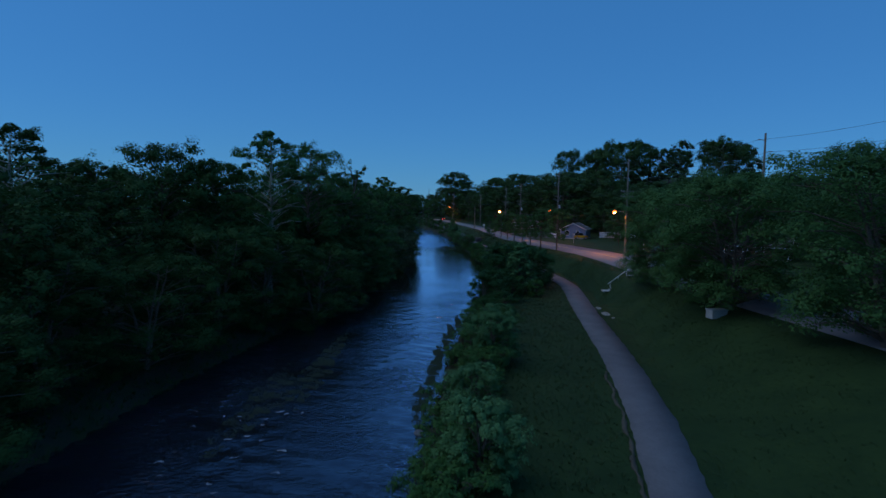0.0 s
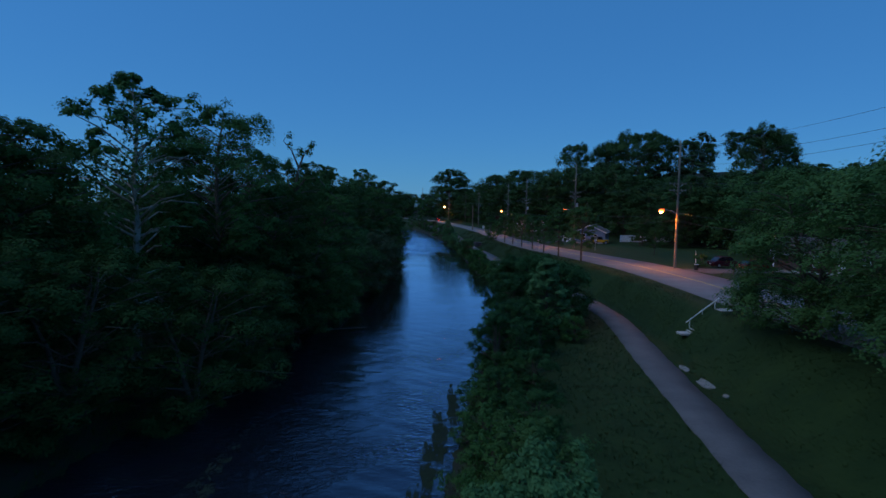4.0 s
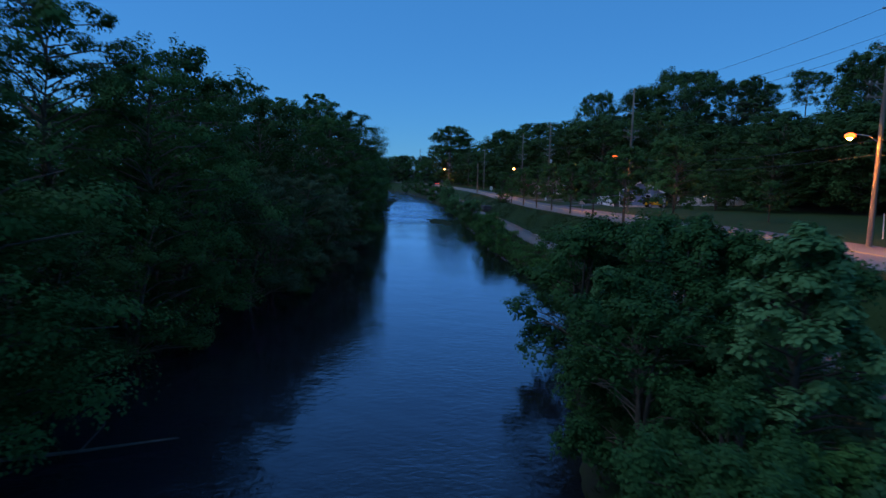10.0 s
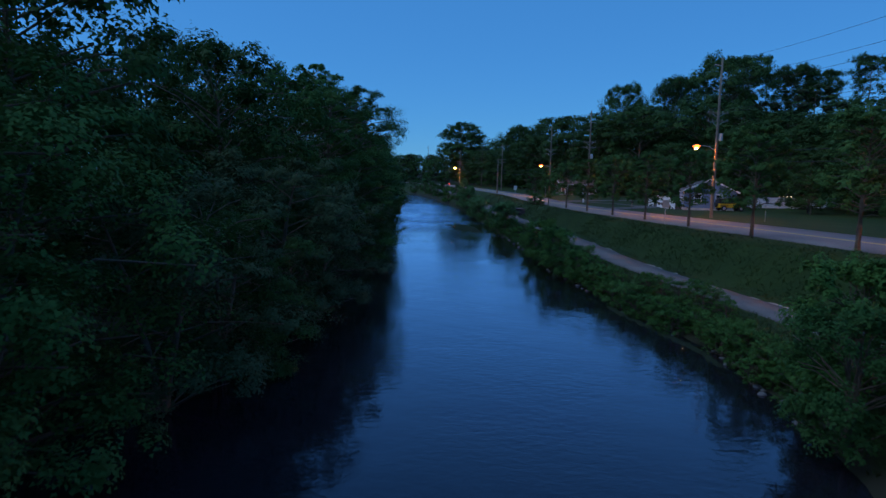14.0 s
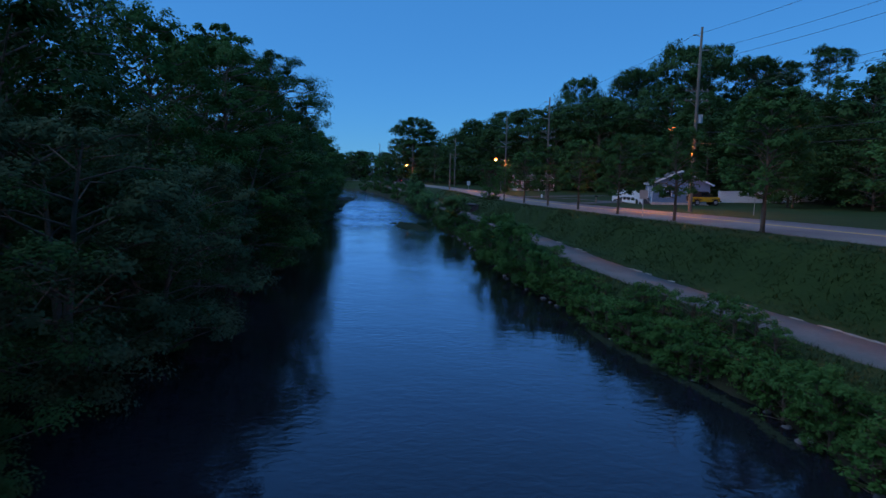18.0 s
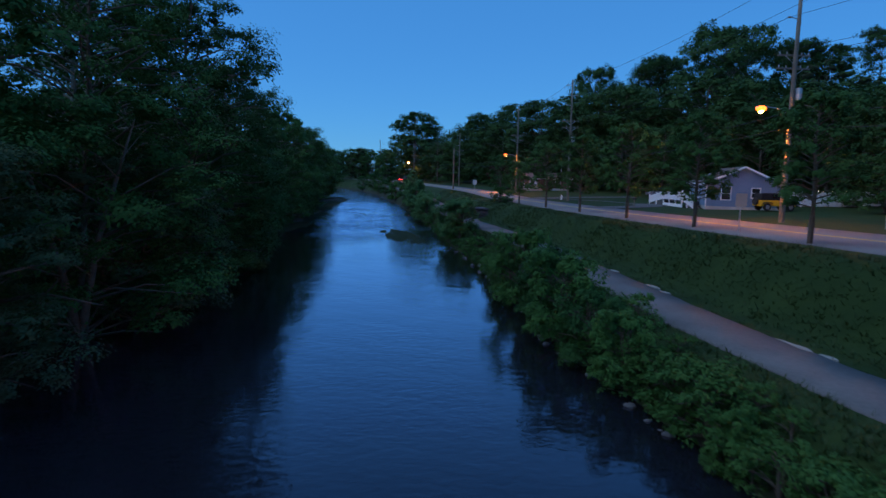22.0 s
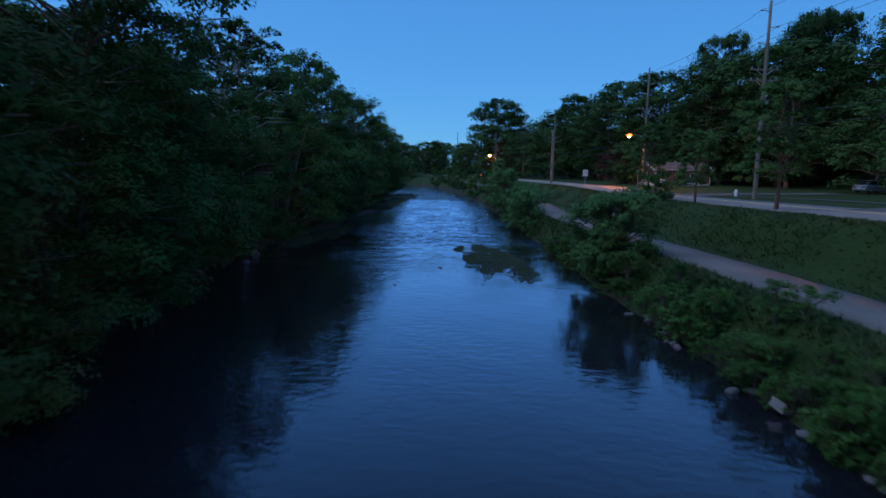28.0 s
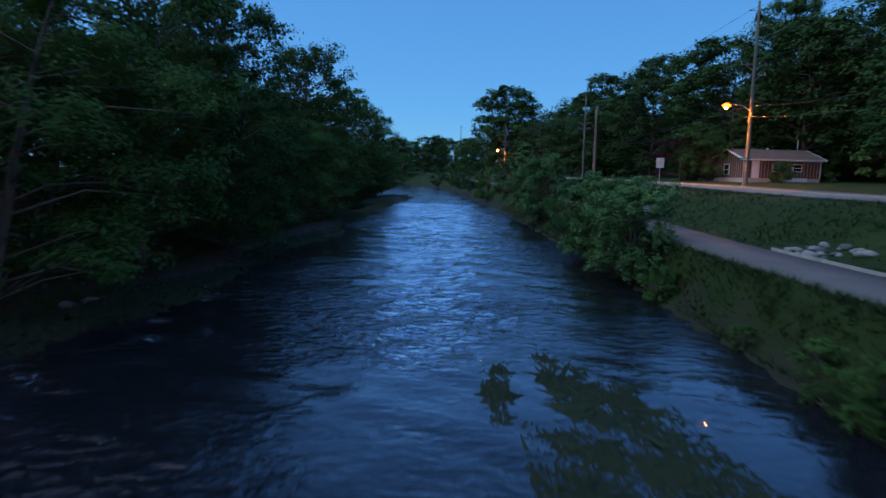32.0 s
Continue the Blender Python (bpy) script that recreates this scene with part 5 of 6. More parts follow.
brown = gable_house("house", pose(34.6, 254.5, z_at(30, 250) + 0.05, 0, 0, 12), 10.0, 6.4, 2.75, 1.15, BROWN_BOARD, SHINGLE_BROWN, "low brown board-and-batten cabin with a shingled gable roof", windows=[(-0.9, 1.75, 0.8, 0.75), (1.9, 1.75, 1.1, 0.75)], side_windows=[(-1, 0.4, 1.5, 0.9, 1.2)], door=-3.6, boards=BATTEN, foundation=0.5)
bm = bmesh.new()
box(bm, 2.6, 0.12, 0.55, 1.9, -0.12, 0.0, 0.02)
part("skirting", bm, WHITE_PAINT, brown, "white panel below the wall")
bm = bmesh.new()
box(bm, 0.26, 0.26, 0.42, 0.6, 3.9, 3.85, 0.02)
part("chimney", bm, CONCRETE, brown)
bm = bmesh.new()
rod(bm, (4.2, 3.2, 3.9), (4.2, 3.2, 5.3), 0.07)
part("vent_pipe", bm, METAL, brown)

blue = gable_house("house", pose(38.9, 182.7, z_at(37, 186) + 0.03, 0, 0, 251) @ Matrix.Translation((-7, -3.75, 0)), 14, 7.5, 2.9, 1.75, BLUE_SIDING, SHINGLE, "blue-sided house with white trim and a gable end", windows=[(4.6, 1.75, 0.9, 1.2), (-2.6, 1.8, 1.0, 1.2), (1.2, 1.8, 0.8, 1.2)], door=-0.6, side_windows=[(1, -1.7, 1.8, 0.9, 1.35), (1, 1.3, 1.9, 0.8, 1.0)], siding=0.22)
pale = gable_house("house", pose(66, 214, z_at(66, 214) + 0.03, 0, 0, 72) @ Matrix.Translation((4, -4.5, 0)), 11, 9, 2.9, 1.7, BLUE_SIDING, SHINGLE, "grey-blue house with a white-trimmed front gable", side_windows=[(-1, -1.5, 1.8, 1.1, 1.2)], siding=0.24)
white = gable_house("house", pose(79, 203, z_at(79, 203) + 0.03, 0, 0, 0), 10, 6, 2.9, 1.1, WHITE_PAINT, SHINGLE, "small white house with dark windows behind the fence", windows=[(2.2, 1.75, 1.0, 1.0), (3.6, 1.75, 1.0, 1.0), (-2.5, 1.75, 1.0, 1.0)], siding=0.26)
near_house = gable_house("house", pose(53.4, 108.5, z_at(50, 108) + 0.03, 0, 0, -35), 15, 9, 2.6, 2.1, BROWN_BOARD, SHINGLE, "dark low house with a white-edged roof by the driveway", windows=[(-2, 1.6, 1.4, 1.1), (3, 1.6, 1.2, 1.1)], door=0.6, siding=0.22)
bm = bmesh.new()
rod(bm, (-6.6, -0.6, 0.0), (-6.6, -0.6, 2.5), 0.06)
part("porch_post", bm, BROWN_BOARD, near_house)


def vinyl_fence(points, tall, label):
    """A solid vinyl fence: posts with caps, rails, and upright boards."""
    ob = tagged(base("fence", pose(*points[0], z_at(*points[0]))), label, "fence", "fences round the gardens")
    o = Vector((*points[0], z_at(*points[0])))
    bm0 = bmesh.new()
    box(bm0, 0.14, 0.025, tall - 0.30, 0, 0, 0.14)
    bme = bpy.data.meshes.new("board")
    bm0.to_mesh(bme)
    bm0.free()
    bme.materials.append(VINYL)
    for a, b in zip(points, points[1:]):
        a, b = Vector(a), Vector(b)
        d = b - a
        yaw = math.atan2(d.y, d.x)
        n = max(1, round(d.length / 2.4))
        for i in range(n + 1):
            p = a.lerp(b, i / n)
            zz = z_at(*p)
            bm = bmesh.new()
            box(bm, 0.13, 0.13, tall, p.x - o.x, p.y - o.y, zz - o.z, 0.006)
            post = part("post", bm, VINYL, ob)
            bm = bmesh.new()
            rod(bm, (p.x - o.x, p.y - o.y, zz - o.z + tall), (p.x - o.x, p.y - o.y, zz - o.z + tall + 0.09), 0.11, 0.01, 4)
            part("post_cap", bm, VINYL, post)
            if i < n:
                q = a.lerp(b, (i + 0.5) / n)
                zq = z_at(*q) - o.z
                for rz in (0.06, tall - 0.18):
                    bm = bmesh.new()
                    box(bm, d.length / n - 0.13, 0.05, 0.14, 0, 0, 0)
                    bmesh.ops.transform(bm, matrix=Matrix.Translation((q.x - o.x, q.y - o.y, zq + rz)) @ Matrix.Rotation(yaw, 4, 'Z'), verts=bm.verts)
                    part("rail", bm, VINYL, ob)
                m = int((d.length / n - 0.13) / 0.15)
                for j in range(m):
                    s = a.lerp(b, (i + (j + 0.9) / (m + 0.8)) / n)
                    bo = new("board", bme)
                    bo.parent = ob
                    bo.matrix_basis = pose(s.x - o.x, s.y - o.y, zq, 0, 0, math.degrees(yaw))
    return ob


vinyl_fence([(49.4, 192), (72, 191)], 1.85, "long solid white vinyl fence round a garden")
# string of small lights on the fence top
for i in range(7):
    x = 54.0 + i * 0.62
    bm = bmesh.new()
    bmesh.ops.create_icosphere(bm, subdivisions=1, radius=0.045)
    ob = part("fence_light", bm, STRING)
    ob.location = (x, 191.85, z_at(x, 192) + 2.0)
    tagged(ob, "small glowing warm light on the fence top", "lamp", "string lights on the fence")

# white railed deck with a ramp and steps in front of the blue house
deck = tagged(base("porch_deck", pose(35.1, 199.3, z_at(35, 193) - 0.02, 0, 0, -92)), "white railed wooden deck with a ramp and steps", "deck")
bm = bmesh.new()
box(bm, 5.6, 2.7, 0.12, 8.0, 1.35, 0.70, 0.01)
part("platform", bm, DRIVE, deck, "grey deck boards")
bm = bmesh.new()
box(bm, 5.6, 0.05, 0.38, 8.0, 0.03, 0.05, 0.006)
part("skirting", bm, WHITE_PAINT, deck)
bm = bmesh.new()
prism(bm, [(0.2, 0.0), (5.2, 0.0), (5.2, 0.82), (0.2, 0.06)], 1.2, Matrix.Translation((0, 0.75, 0)))
part("ramp", bm, DRIVE, deck, "grey sloping ramp")
for k in range(4):
    bm = bmesh.new()
    box(bm, 0.75, 1.3, 0.18, 11.2 + 0.62 * k, 0.75, 0.56 - 0.185 * k, 0.01)
    part("step", bm, DRIVE, deck)


def deck_floor(u):
    return 0.06 + 0.76 * min(u / 5.2, 1.0) if u < 10.8 else 0.82 - 0.78 * (u - 10.8) / 3.0


bm = bmesh.new()
box(bm, 0.055, 0.03, 0.82, 0, 0, 0)
picket = bpy.data.meshes.new("baluster")
bm.to_mesh(picket)
bm.free()
picket.materials.append(VINYL)
for u in (0.2, 2.7, 5.2, 7.0, 8.9, 10.8, 12.3, 13.8):
    bm = bmesh.new()
    box(bm, 0.13, 0.13, deck_floor(u) + 1.15, u, 0.06, 0.0, 0.008)
    post = part("post", bm, VINYL, deck)
    bm = bmesh.new()
    rod(bm, (u, 0.06, deck_floor(u) + 1.15), (u, 0.06, deck_floor(u) + 1.25), 0.11, 0.01, 4)
    part("post_cap", bm, VINYL, post)
for a, b in ((0.2, 5.2), (5.2, 10.8), (10.8, 13.8)):
    for up in (0.08, 0.94):
        bm = bmesh.new()
        prism(bm, [(a, deck_floor(a) + up), (b, deck_floor(b - 0.001) + up), (b, deck_floor(b - 0.001) + up + 0.09), (a, deck_floor(a) + up + 0.09)], 0.06, Matrix.Translation((0, 0.06, 0)))
        part("rail", bm, VINYL, deck)
for k in range(135):
    u = 0.32 + k * 0.1
    ob = new("baluster", picket)
    ob.parent = deck
    ob.location = (u, 0.06, deck_floor(u) + 0.13)

# ---- cars ----
def wheel(ob, x, y, r, w):
    bm = bmesh.new()
    rod(bm, (x, y - w / 2, r), (x, y + w / 2, r), r, r, 20)
    es = [e for e in bm.edges if len(e.link_faces) == 2 and any(len(f.verts) > 4 for f in e.link_faces)]
    bmesh.ops.bevel(bm, geom=es, offset=0.05, segments=2, affect='EDGES')
    wh = part("wheel", bm, BLACK, ob, "black rubber tyre")
    s = 1 if y > 0 else -1
    bm = bmesh.new()
    rod(bm, (x, y + s * (w / 2 - 0.02), r), (x, y + s * (w / 2 + 0.012), r), r * 0.62, r * 0.55, 14)
    part("rim", bm, METAL, wh, "metal wheel rim")


def car(name, m, paint, label, length=4.6, wide=1.8, tall=1.48, profile=None, lit=False, group="cars parked off the road"):
    ob = tagged(base(name, m), label, "car", group)
    L, H = length, tall
    prof = profile or [(-L / 2, 0.32), (-L / 2 + 0.02, 0.78), (-L / 2 + 0.12, 0.90), (-L * 0.27, 0.98), (L * 0.26, 0.92), (L / 2 - 0.15, 0.80), (L / 2, 0.62), (L / 2 - 0.02, 0.30), (L * 0.40, 0.22), (-L * 0.40, 0.22)]
    bm = bmesh.new()
    prism(bm, prof, wide)
    bmesh.ops.bevel(bm, geom=list(bm.edges), offset=0.05, segments=2, affect='EDGES')
    part("body", bm, paint, ob)
    bm = bmesh.new()
    prism(bm, [(-L * 0.40, 0.93), (-L * 0.27, H - 0.05), (-L * 0.05, H), (L * 0.10, H - 0.05), (L * 0.27, 0.92)], wide - 0.28)
    bmesh.ops.bevel(bm, geom=list(bm.edges), offset=0.06, segments=2, affect='EDGES')
    part("cabin", bm, GLASS, ob, "dark glazed cabin")
    bm = bmesh.new()
    prism(bm, [(-L * 0.27, H - 0.045), (-L * 0.05, H + 0.012), (L * 0.10, H - 0.038), (L * 0.08, H - 0.06), (-L * 0.25, H - 0.07)], wide - 0.30)
    part("roof", bm, paint, ob)
    for sx in (-0.32, 0.33):
        for sy in (-1, 1):
            wheel(ob, sx * L, sy * (wide / 2 - 0.10), 0.33, 0.22)
    for sy in (-1, 1):
        bm = bmesh.new()
        box(bm, 0.06, 0.36, 0.14, -L / 2 + 0.0, sy * (wide / 2 - 0.25), 0.68, 0.02)
        part("tail_light", bm, TAIL if lit else RED_PAINT, ob, "red tail light")
        bm = bmesh.new()
        box(bm, 0.08, 0.34, 0.12, L / 2 - 0.05, sy * (wide / 2 - 0.27), 0.60, 0.02)
        part("headlight", bm, GLASS, ob, "clear headlight")
        bm = bmesh.new()
        box(bm, 0.16, 0.10, 0.11, L * 0.20, sy * (wide / 2 + 0.06), 0.93, 0.02)
        part("wing_mirror", bm, paint, ob)
        bm = bmesh.new()
        box(bm, L * 0.5, 0.02, 0.06, 0.0, sy * (wide / 2 + 0.004), 0.55, 0.004)
        part("side_trim", bm, BLACK, ob)
    bm = bmesh.new()
    box(bm, 0.03, 0.34, 0.11, -L / 2 - 0.03, 0, 0.50)
    part("number_plate", bm, WHITE_PAINT, ob)
    return ob


car("car", pose(43.3, 118.6, z_at(42, 117) + 0.1, 0, 0, 8), MAROON_PAINT, "dark maroon parked car in a driveway", 4.7, 1.85, 1.62)
car("car", pose(45.0, 113.2, z_at(43, 112) + 0.1, 0, 0, 8), RED_PAINT, "bright red parked car in a driveway", 4.7, 1.85, 1.55)
car("car", pose(47.0, 224, z_at(47, 224) + 0.1, 0, 0, 20), PALE_PAINT, "pale parked car under the trees", 4.5, 1.8, 1.5)
car("car", pose(float(road_mid(385)) + 1.8, 385, float(road_z(385)) + 0.08, 0, 0, 106), MAROON_PAINT, "dark car on the far road with red tail lights lit", 4.5, 1.8, 1.5, lit=True, group="cars on the road")


def jeep(m):
    ob = tagged(base("off_road_car", m), "yellow off-road car with a black soft top parked by the house", "car", "cars parked off the road")
    bm = bmesh.new()
    box(bm, 3.9, 1.5, 0.62, 0, 0, 0.48, 0.04)
    part("body", bm, JEEP_PAINT, ob)
    bm = bmesh.new()
    prism(bm, [(-1.95, 1.08), (-1.85, 1.80), (0.35, 1.84), (0.62, 1.12)], 1.46)
    bmesh.ops.bevel(bm, geom=list(bm.edges), offset=0.05, segments=2, affect='EDGES')
    part("soft_top", bm, SOFT_TOP, ob, "black soft top")
    for sx in (-1.25, 1.3):
        for sy in (-1, 1):
            wheel(ob, sx, sy * 0.74, 0.40, 0.26)
            bm = bmesh.new()
            prism(bm, [(sx - 0.58, 0.72), (sx - 0.40, 0.90), (sx + 0.40, 0.90), (sx + 0.58, 0.72), (sx + 0.50, 0.72), (sx + 0.36, 0.84), (sx - 0.36, 0.84), (sx - 0.50, 0.72)], 0.24, Matrix.Translation((0, sy * 0.82, 0)))
            part("wheel_arch", bm, BLACK, ob)
    for sy in (-1, 1):
        bm = bmesh.new()
        box(bm, 0.9, 0.02, 0.42, -0.25, sy * 0.742, 1.30, 0.02)
        part("side_window", bm, GLASS, ob)
        bm = bmesh.new()
        rod(bm, (1.96, sy * 0.5, 0.86), (2.0, sy * 0.5, 0.86), 0.10, 0.10, 14)
        part("headlight", bm, WHITE_PAINT, ob)
    bm = bmesh.new()
    box(bm, 0.14, 1.6, 0.16, 2.05, 0, 0.48, 0.02)
    part("bumper", bm, BLACK, ob)
    bm = bmesh.new()
    rod(bm, (-2.0, 0, 0.95), (-2.22, 0, 0.95), 0.38, 0.38, 18)
    part("spare_wheel", bm, BLACK, ob)
    return ob


jeep(pose(40.6, 179.6, z_at(40, 179.6) + 0.08, 0, 0, 2))

# ---- handrail with steps, slabs, box ----
def stairs():
    x0, y0, run = 21.95, 80.1, 2.6
    z0, z1 = z_at(x0, y0), z_at(x0 + run, y0)
    ob = tagged(base("stairway", pose(x0, y0, z0)), "concrete steps climbing the grassy bank to the road", "steps")
    n = max(6, round((z1 - z0) / 0.18))
    for i in range(n):
        bm = bmesh.new()
        box(bm, run / n + 0.05, 1.1, 0.35, (i + 0.5) * run / n, -0.7, (i + 1) * (z1 - z0) / n - 0.33, 0.015)
        part("step", bm, CONCRETE, ob)
    for lx, lz in ((-0.45, 0.0), (run + 0.5, z1 - z0)):
        bm = bmesh.new()
        box(bm, 0.9, 1.1, 0.16, lx, -0.7, lz - 0.10, 0.015)
        part("landing", bm, CONCRETE, ob)
    rail = tagged(base("handrail", pose(x0, y0, z0)), "white painted metal handrail on three posts beside steps", "handrail")
    rise = (z1 - z0) / run
    for sx in (0.3, 1.35, 2.4):
        bm = bmesh.new()
        rod(bm, (sx, 0, rise * sx - 0.25), (sx, 0, rise * sx + 0.80), 0.038, 0.038, 8)
        part("post", bm, WHITE_PAINT, rail)
    bm = bmesh.new()
    rod(bm, (0.0, 0, 0.80), (2.75, 0, rise * 2.75 + 0.80), 0.045, 0.045, 8)
    part("rail", bm, WHITE_PAINT, rail)


stairs()


def slab(x, y, sx, sy, turn_z, seed, label="pale broken concrete slab lying in the grass"):
    rng = random.Random(seed)
    bm = bmesh.new()
    n = 11
    out = [((sx / 2) * math.cos(2 * math.pi * k / n) * rng.uniform(0.75, 1.15), (sy / 2) * math.sin(2 * math.pi * k / n) * rng.uniform(0.75, 1.15)) for k in range(n)]
    vs = [bm.verts.new((a, b, 0.06)) for a, b in out]
    f = bm.faces.new(vs)
    r = bmesh.ops.extrude_face_region(bm, geom=[f])
    bmesh.ops.translate(bm, vec=(0, 0, -0.12), verts=[v for v in r["geom"] if isinstance(v, bmesh.types.BMVert)])
    bmesh.ops.recalc_face_normals(bm, faces=bm.faces)
    ob = part("concrete_slab", bm, SANDY)
    ob.matrix_basis = pose(x, y, z_at(x, y) + 0.0, 0, 0, turn_z)
    return tagged(ob, label, "slab", "slabs beside the footpath")


slab(18.85, 72.6, 2.0, 0.62, 80, 1)
slab(18.8, 68.7, 2.4, 1.15, 82, 2)
slab(18.85, 66.0, 0.8, 0.38, 70, 3)
EDGE = random.Random(77)
for k in range(13):
    ey = EDGE.uniform(118, 152)
    slab(float(path_mid(ey)) + PATH_HALF + EDGE.uniform(0.0, 0.12), ey, EDGE.uniform(0.5, 1.6), EDGE.uniform(0.16, 0.34), 100, 20 + k, "pale strip of washed gravel at the path's edge")
ub = tagged(base("utility_box", pose(23.7, 51.8, z_at(23.7, 51.8) - 0.12, 0, 0, 12)), "pale concrete utility box under a tree", "utility box")
bm = bmesh.new()
box(bm, 1.5, 0.9, 0.72, 0, 0, 0, 0.03)
part("body", bm, CONCRETE, ub)
bm = bmesh.new()
box(bm, 1.6, 1.0, 0.10, 0, 0, 0.72, 0.02)
part("lid", bm, CONCRETE, ub)


def conifer(x, y, tall):
    ob = tagged(base("tree", pose(x, y, z_at(x, y))), "dark conifer with flat drooping boughs beside the road", "tree")
    bm = bmesh.new()
    limb(bm, [Vector((0, 0, -0.2)), Vector((0.03, 0, tall * 0.5)), Vector((0, 0, tall))], 0.09, 0.015, 8)
    rng = np.random.RandomState(31)
    pts, out = [], []
    for k in range(40):
        t = 0.08 + 0.88 * k / 40
        a = k * 2.4
        reach = 1.9 * (1 - t) + 0.15
        e = Vector((math.cos(a) * reach, math.sin(a) * reach, tall * t - 0.12 * reach))
        limb(bm, [Vector((0, 0, tall * t)), Vector((math.cos(a) * reach * 0.5, math.sin(a) * reach * 0.5, tall * t + 0.02)), e], 0.025, 0.008, 5)
        for u in np.linspace(0.2, 1, 26):
            p = np.array((math.cos(a) * reach * u, math.sin(a) * reach * u, tall * t - 0.12 * reach * u * u))
            for s in (-1, 1):
                pts.append(p + rng.normal(0, 0.05, 3))
                out.append(np.array((math.cos(a + s * 0.9), math.sin(a + s * 0.9), 0.0)))
    part("trunk", bm, BARK, ob)
    leaves("needles", np.array(pts), np.array(out) * 2.0, rng.uniform(0.25, 0.45, len(pts)), LEAF_SILVER, ob, rng, 0.3, 0.12)


conifer(25.0, 76.0, 3.6)

# ---- signs ----
def sign(x, y, w, h, low, board, label, face=None, turn_z=0, group="road signs"):
    z = z_at(x, y)
    ob = tagged(base("road_sign", pose(x, y, z, 0, 0, turn_z)), label, "sign", group)
    bm = bmesh.new()
    box(bm, 0.06, 0.05, low + h, 0, 0.04, -0.2, 0.004)
    part("post", bm, METAL, ob)
    bm = bmesh.new()
    box(bm, w, 0.012, h, 0, 0, low - 0.2)
    bmesh.ops.bevel(bm, geom=[e for e in bm.edges if abs((e.verts[0].co - e.verts[1].co).y) > 0.005], offset=0.05, segments=3, affect='EDGES')
    part("sign_board", bm, board, ob)
    return ob


def lettering(parent, body, size, x, y, z, material, name="lettering"):
    cu = bpy.data.curves.new(name, 'FONT')
    cu.body = body
    cu.size = size
    cu.align_x = 'CENTER'
    cu.align_y = 'CENTER'
    cu.extrude = 0.002
    cu.materials.append(material)
    ob = new(name, cu)
    ob.parent = parent
    ob.matrix_basis = pose(x, y, z, 90, 0, 0)
    return ob


s25 = sign(33.4, 155.8, 0.66, 0.85, 2.0, WHITE_PAINT, "white speed limit sign reading 25 on a post", turn_z=28)
lettering(s25, "SPEED\nLIMIT", 0.16, 0, -0.012, 2.42, BLACK)
lettering(s25, "25", 0.40, 0, -0.012, 2.02, BLACK)
sign(20.8, 151.2, 0.75, 0.75, 1.7, TAN_SIGN, "tan back of a square road sign on a thin post", turn_z=10)
sign(15.5, 238.0, 0.75, 0.95, 1.7, SIGN_BACK, "pale back of a road sign on a post")
st = sign(22.6, 236.4, 0.9, 0.22, 2.5, GREEN_SIGN, "green street name sign on a thin post")
bm = bmesh.new()
box(bm, 0.6, 0.004, 0.07, 0, -0.012, 2.37)
part("lettering_bar", bm, WHITE_PAINT, st)
bm = bmesh.new()
box(bm, 0.32, 0.02, 0.26, 0, 0, 0)
ob = part("trail_marker", bm, SIGN_BACK)
sg = sign(6.6, 208, 0.3, 0.35, 1.0, SIGN_BACK, "small pale trail marker on a short post", group="trail markers")
ob.parent = sg
ob.location = (0, -0.02, 0.85)

# hydrant, mailbox, thin poles, bins near the driveways
hy = tagged(base("fire_hydrant", pose(26.2, 211.6, z_at(26.2, 211.6))), "pale fire hydrant on the grass verge", "fire hydrant")
for nm, r1, r2, a, b in (("barrel", 0.13, 0.12, 0.0, 0.55), ("flange", 0.19, 0.19, 0.04, 0.09), ("collar", 0.17, 0.17, 0.52, 0.58), ("bonnet", 0.14, 0.05, 0.58, 0.76)):
    bm = bmesh.new()
    rod(bm, (0, 0, a), (0, 0, b), r1, r2, 14)
    part(nm, bm, WHITE_PAINT, hy)
for sx in (-1, 1):
    bm = bmesh.new()
    rod(bm, (0.1 * sx, 0, 0.42), (0.21 * sx, 0, 0.42), 0.06, 0.055, 10)
    part("nozzle_cap", bm, WHITE_PAINT, hy)


def mailbox(x, y, turn_z):
    ob = tagged(base("mailbox", pose(x, y, z_at(x, y), 0, 0, turn_z)), "dark mailbox on a wooden post beside the road", "mailbox", "mailboxes by the road")
    bm = bmesh.new()
    box(bm, 0.1, 0.1, 1.05, 0, 0, -0.1, 0.006)
    part("post", bm, POLE_WOOD, ob)
    bm = bmesh.new()
    prism(bm, [(-0.09, 0), (0.09, 0), (0.09, 0.12), (0.06, 0.19), (0, 0.215), (-0.06, 0.19), (-0.09, 0.12)], 0.5, Matrix.Translation((0, 0, 0.95)))
    part("box", bm, BLACK, ob)
    bm = bmesh.new()
    box(bm, 0.012, 0.03, 0.16, 0.10, -0.1, 1.05)
    part("flag", bm, RED_PAINT, ob)


mailbox(38.2, 105.5, 0)
mailbox(28.4, 187, 20)
for x, y, h, lab in [(45.6, 109.6, 5.2, "thin pale flagpole without a flag"), (40.6, 122.5, 2.2, "thin leaning garden stake"), (47.3, 118.5, 1.2, "short white painted garden post")]:
    ob = tagged(base("flagpole" if h > 4 else "stake", pose(x, y, z_at(x, y), 0, -3 if h < 4 else 0, 0)), lab, "pole")
    bm = bmesh.new()
    rod(bm, (0, 0, -0.2), (0, 0, h), 0.05, 0.03)
    part("shaft", bm, WHITE_PAINT, ob)
    bm = bmesh.new()
    bmesh.ops.create_icosphere(bm, subdivisions=2, radius=0.06, matrix=Matrix.Translation((0, 0, h)))
    part("finial", bm, METAL, ob)
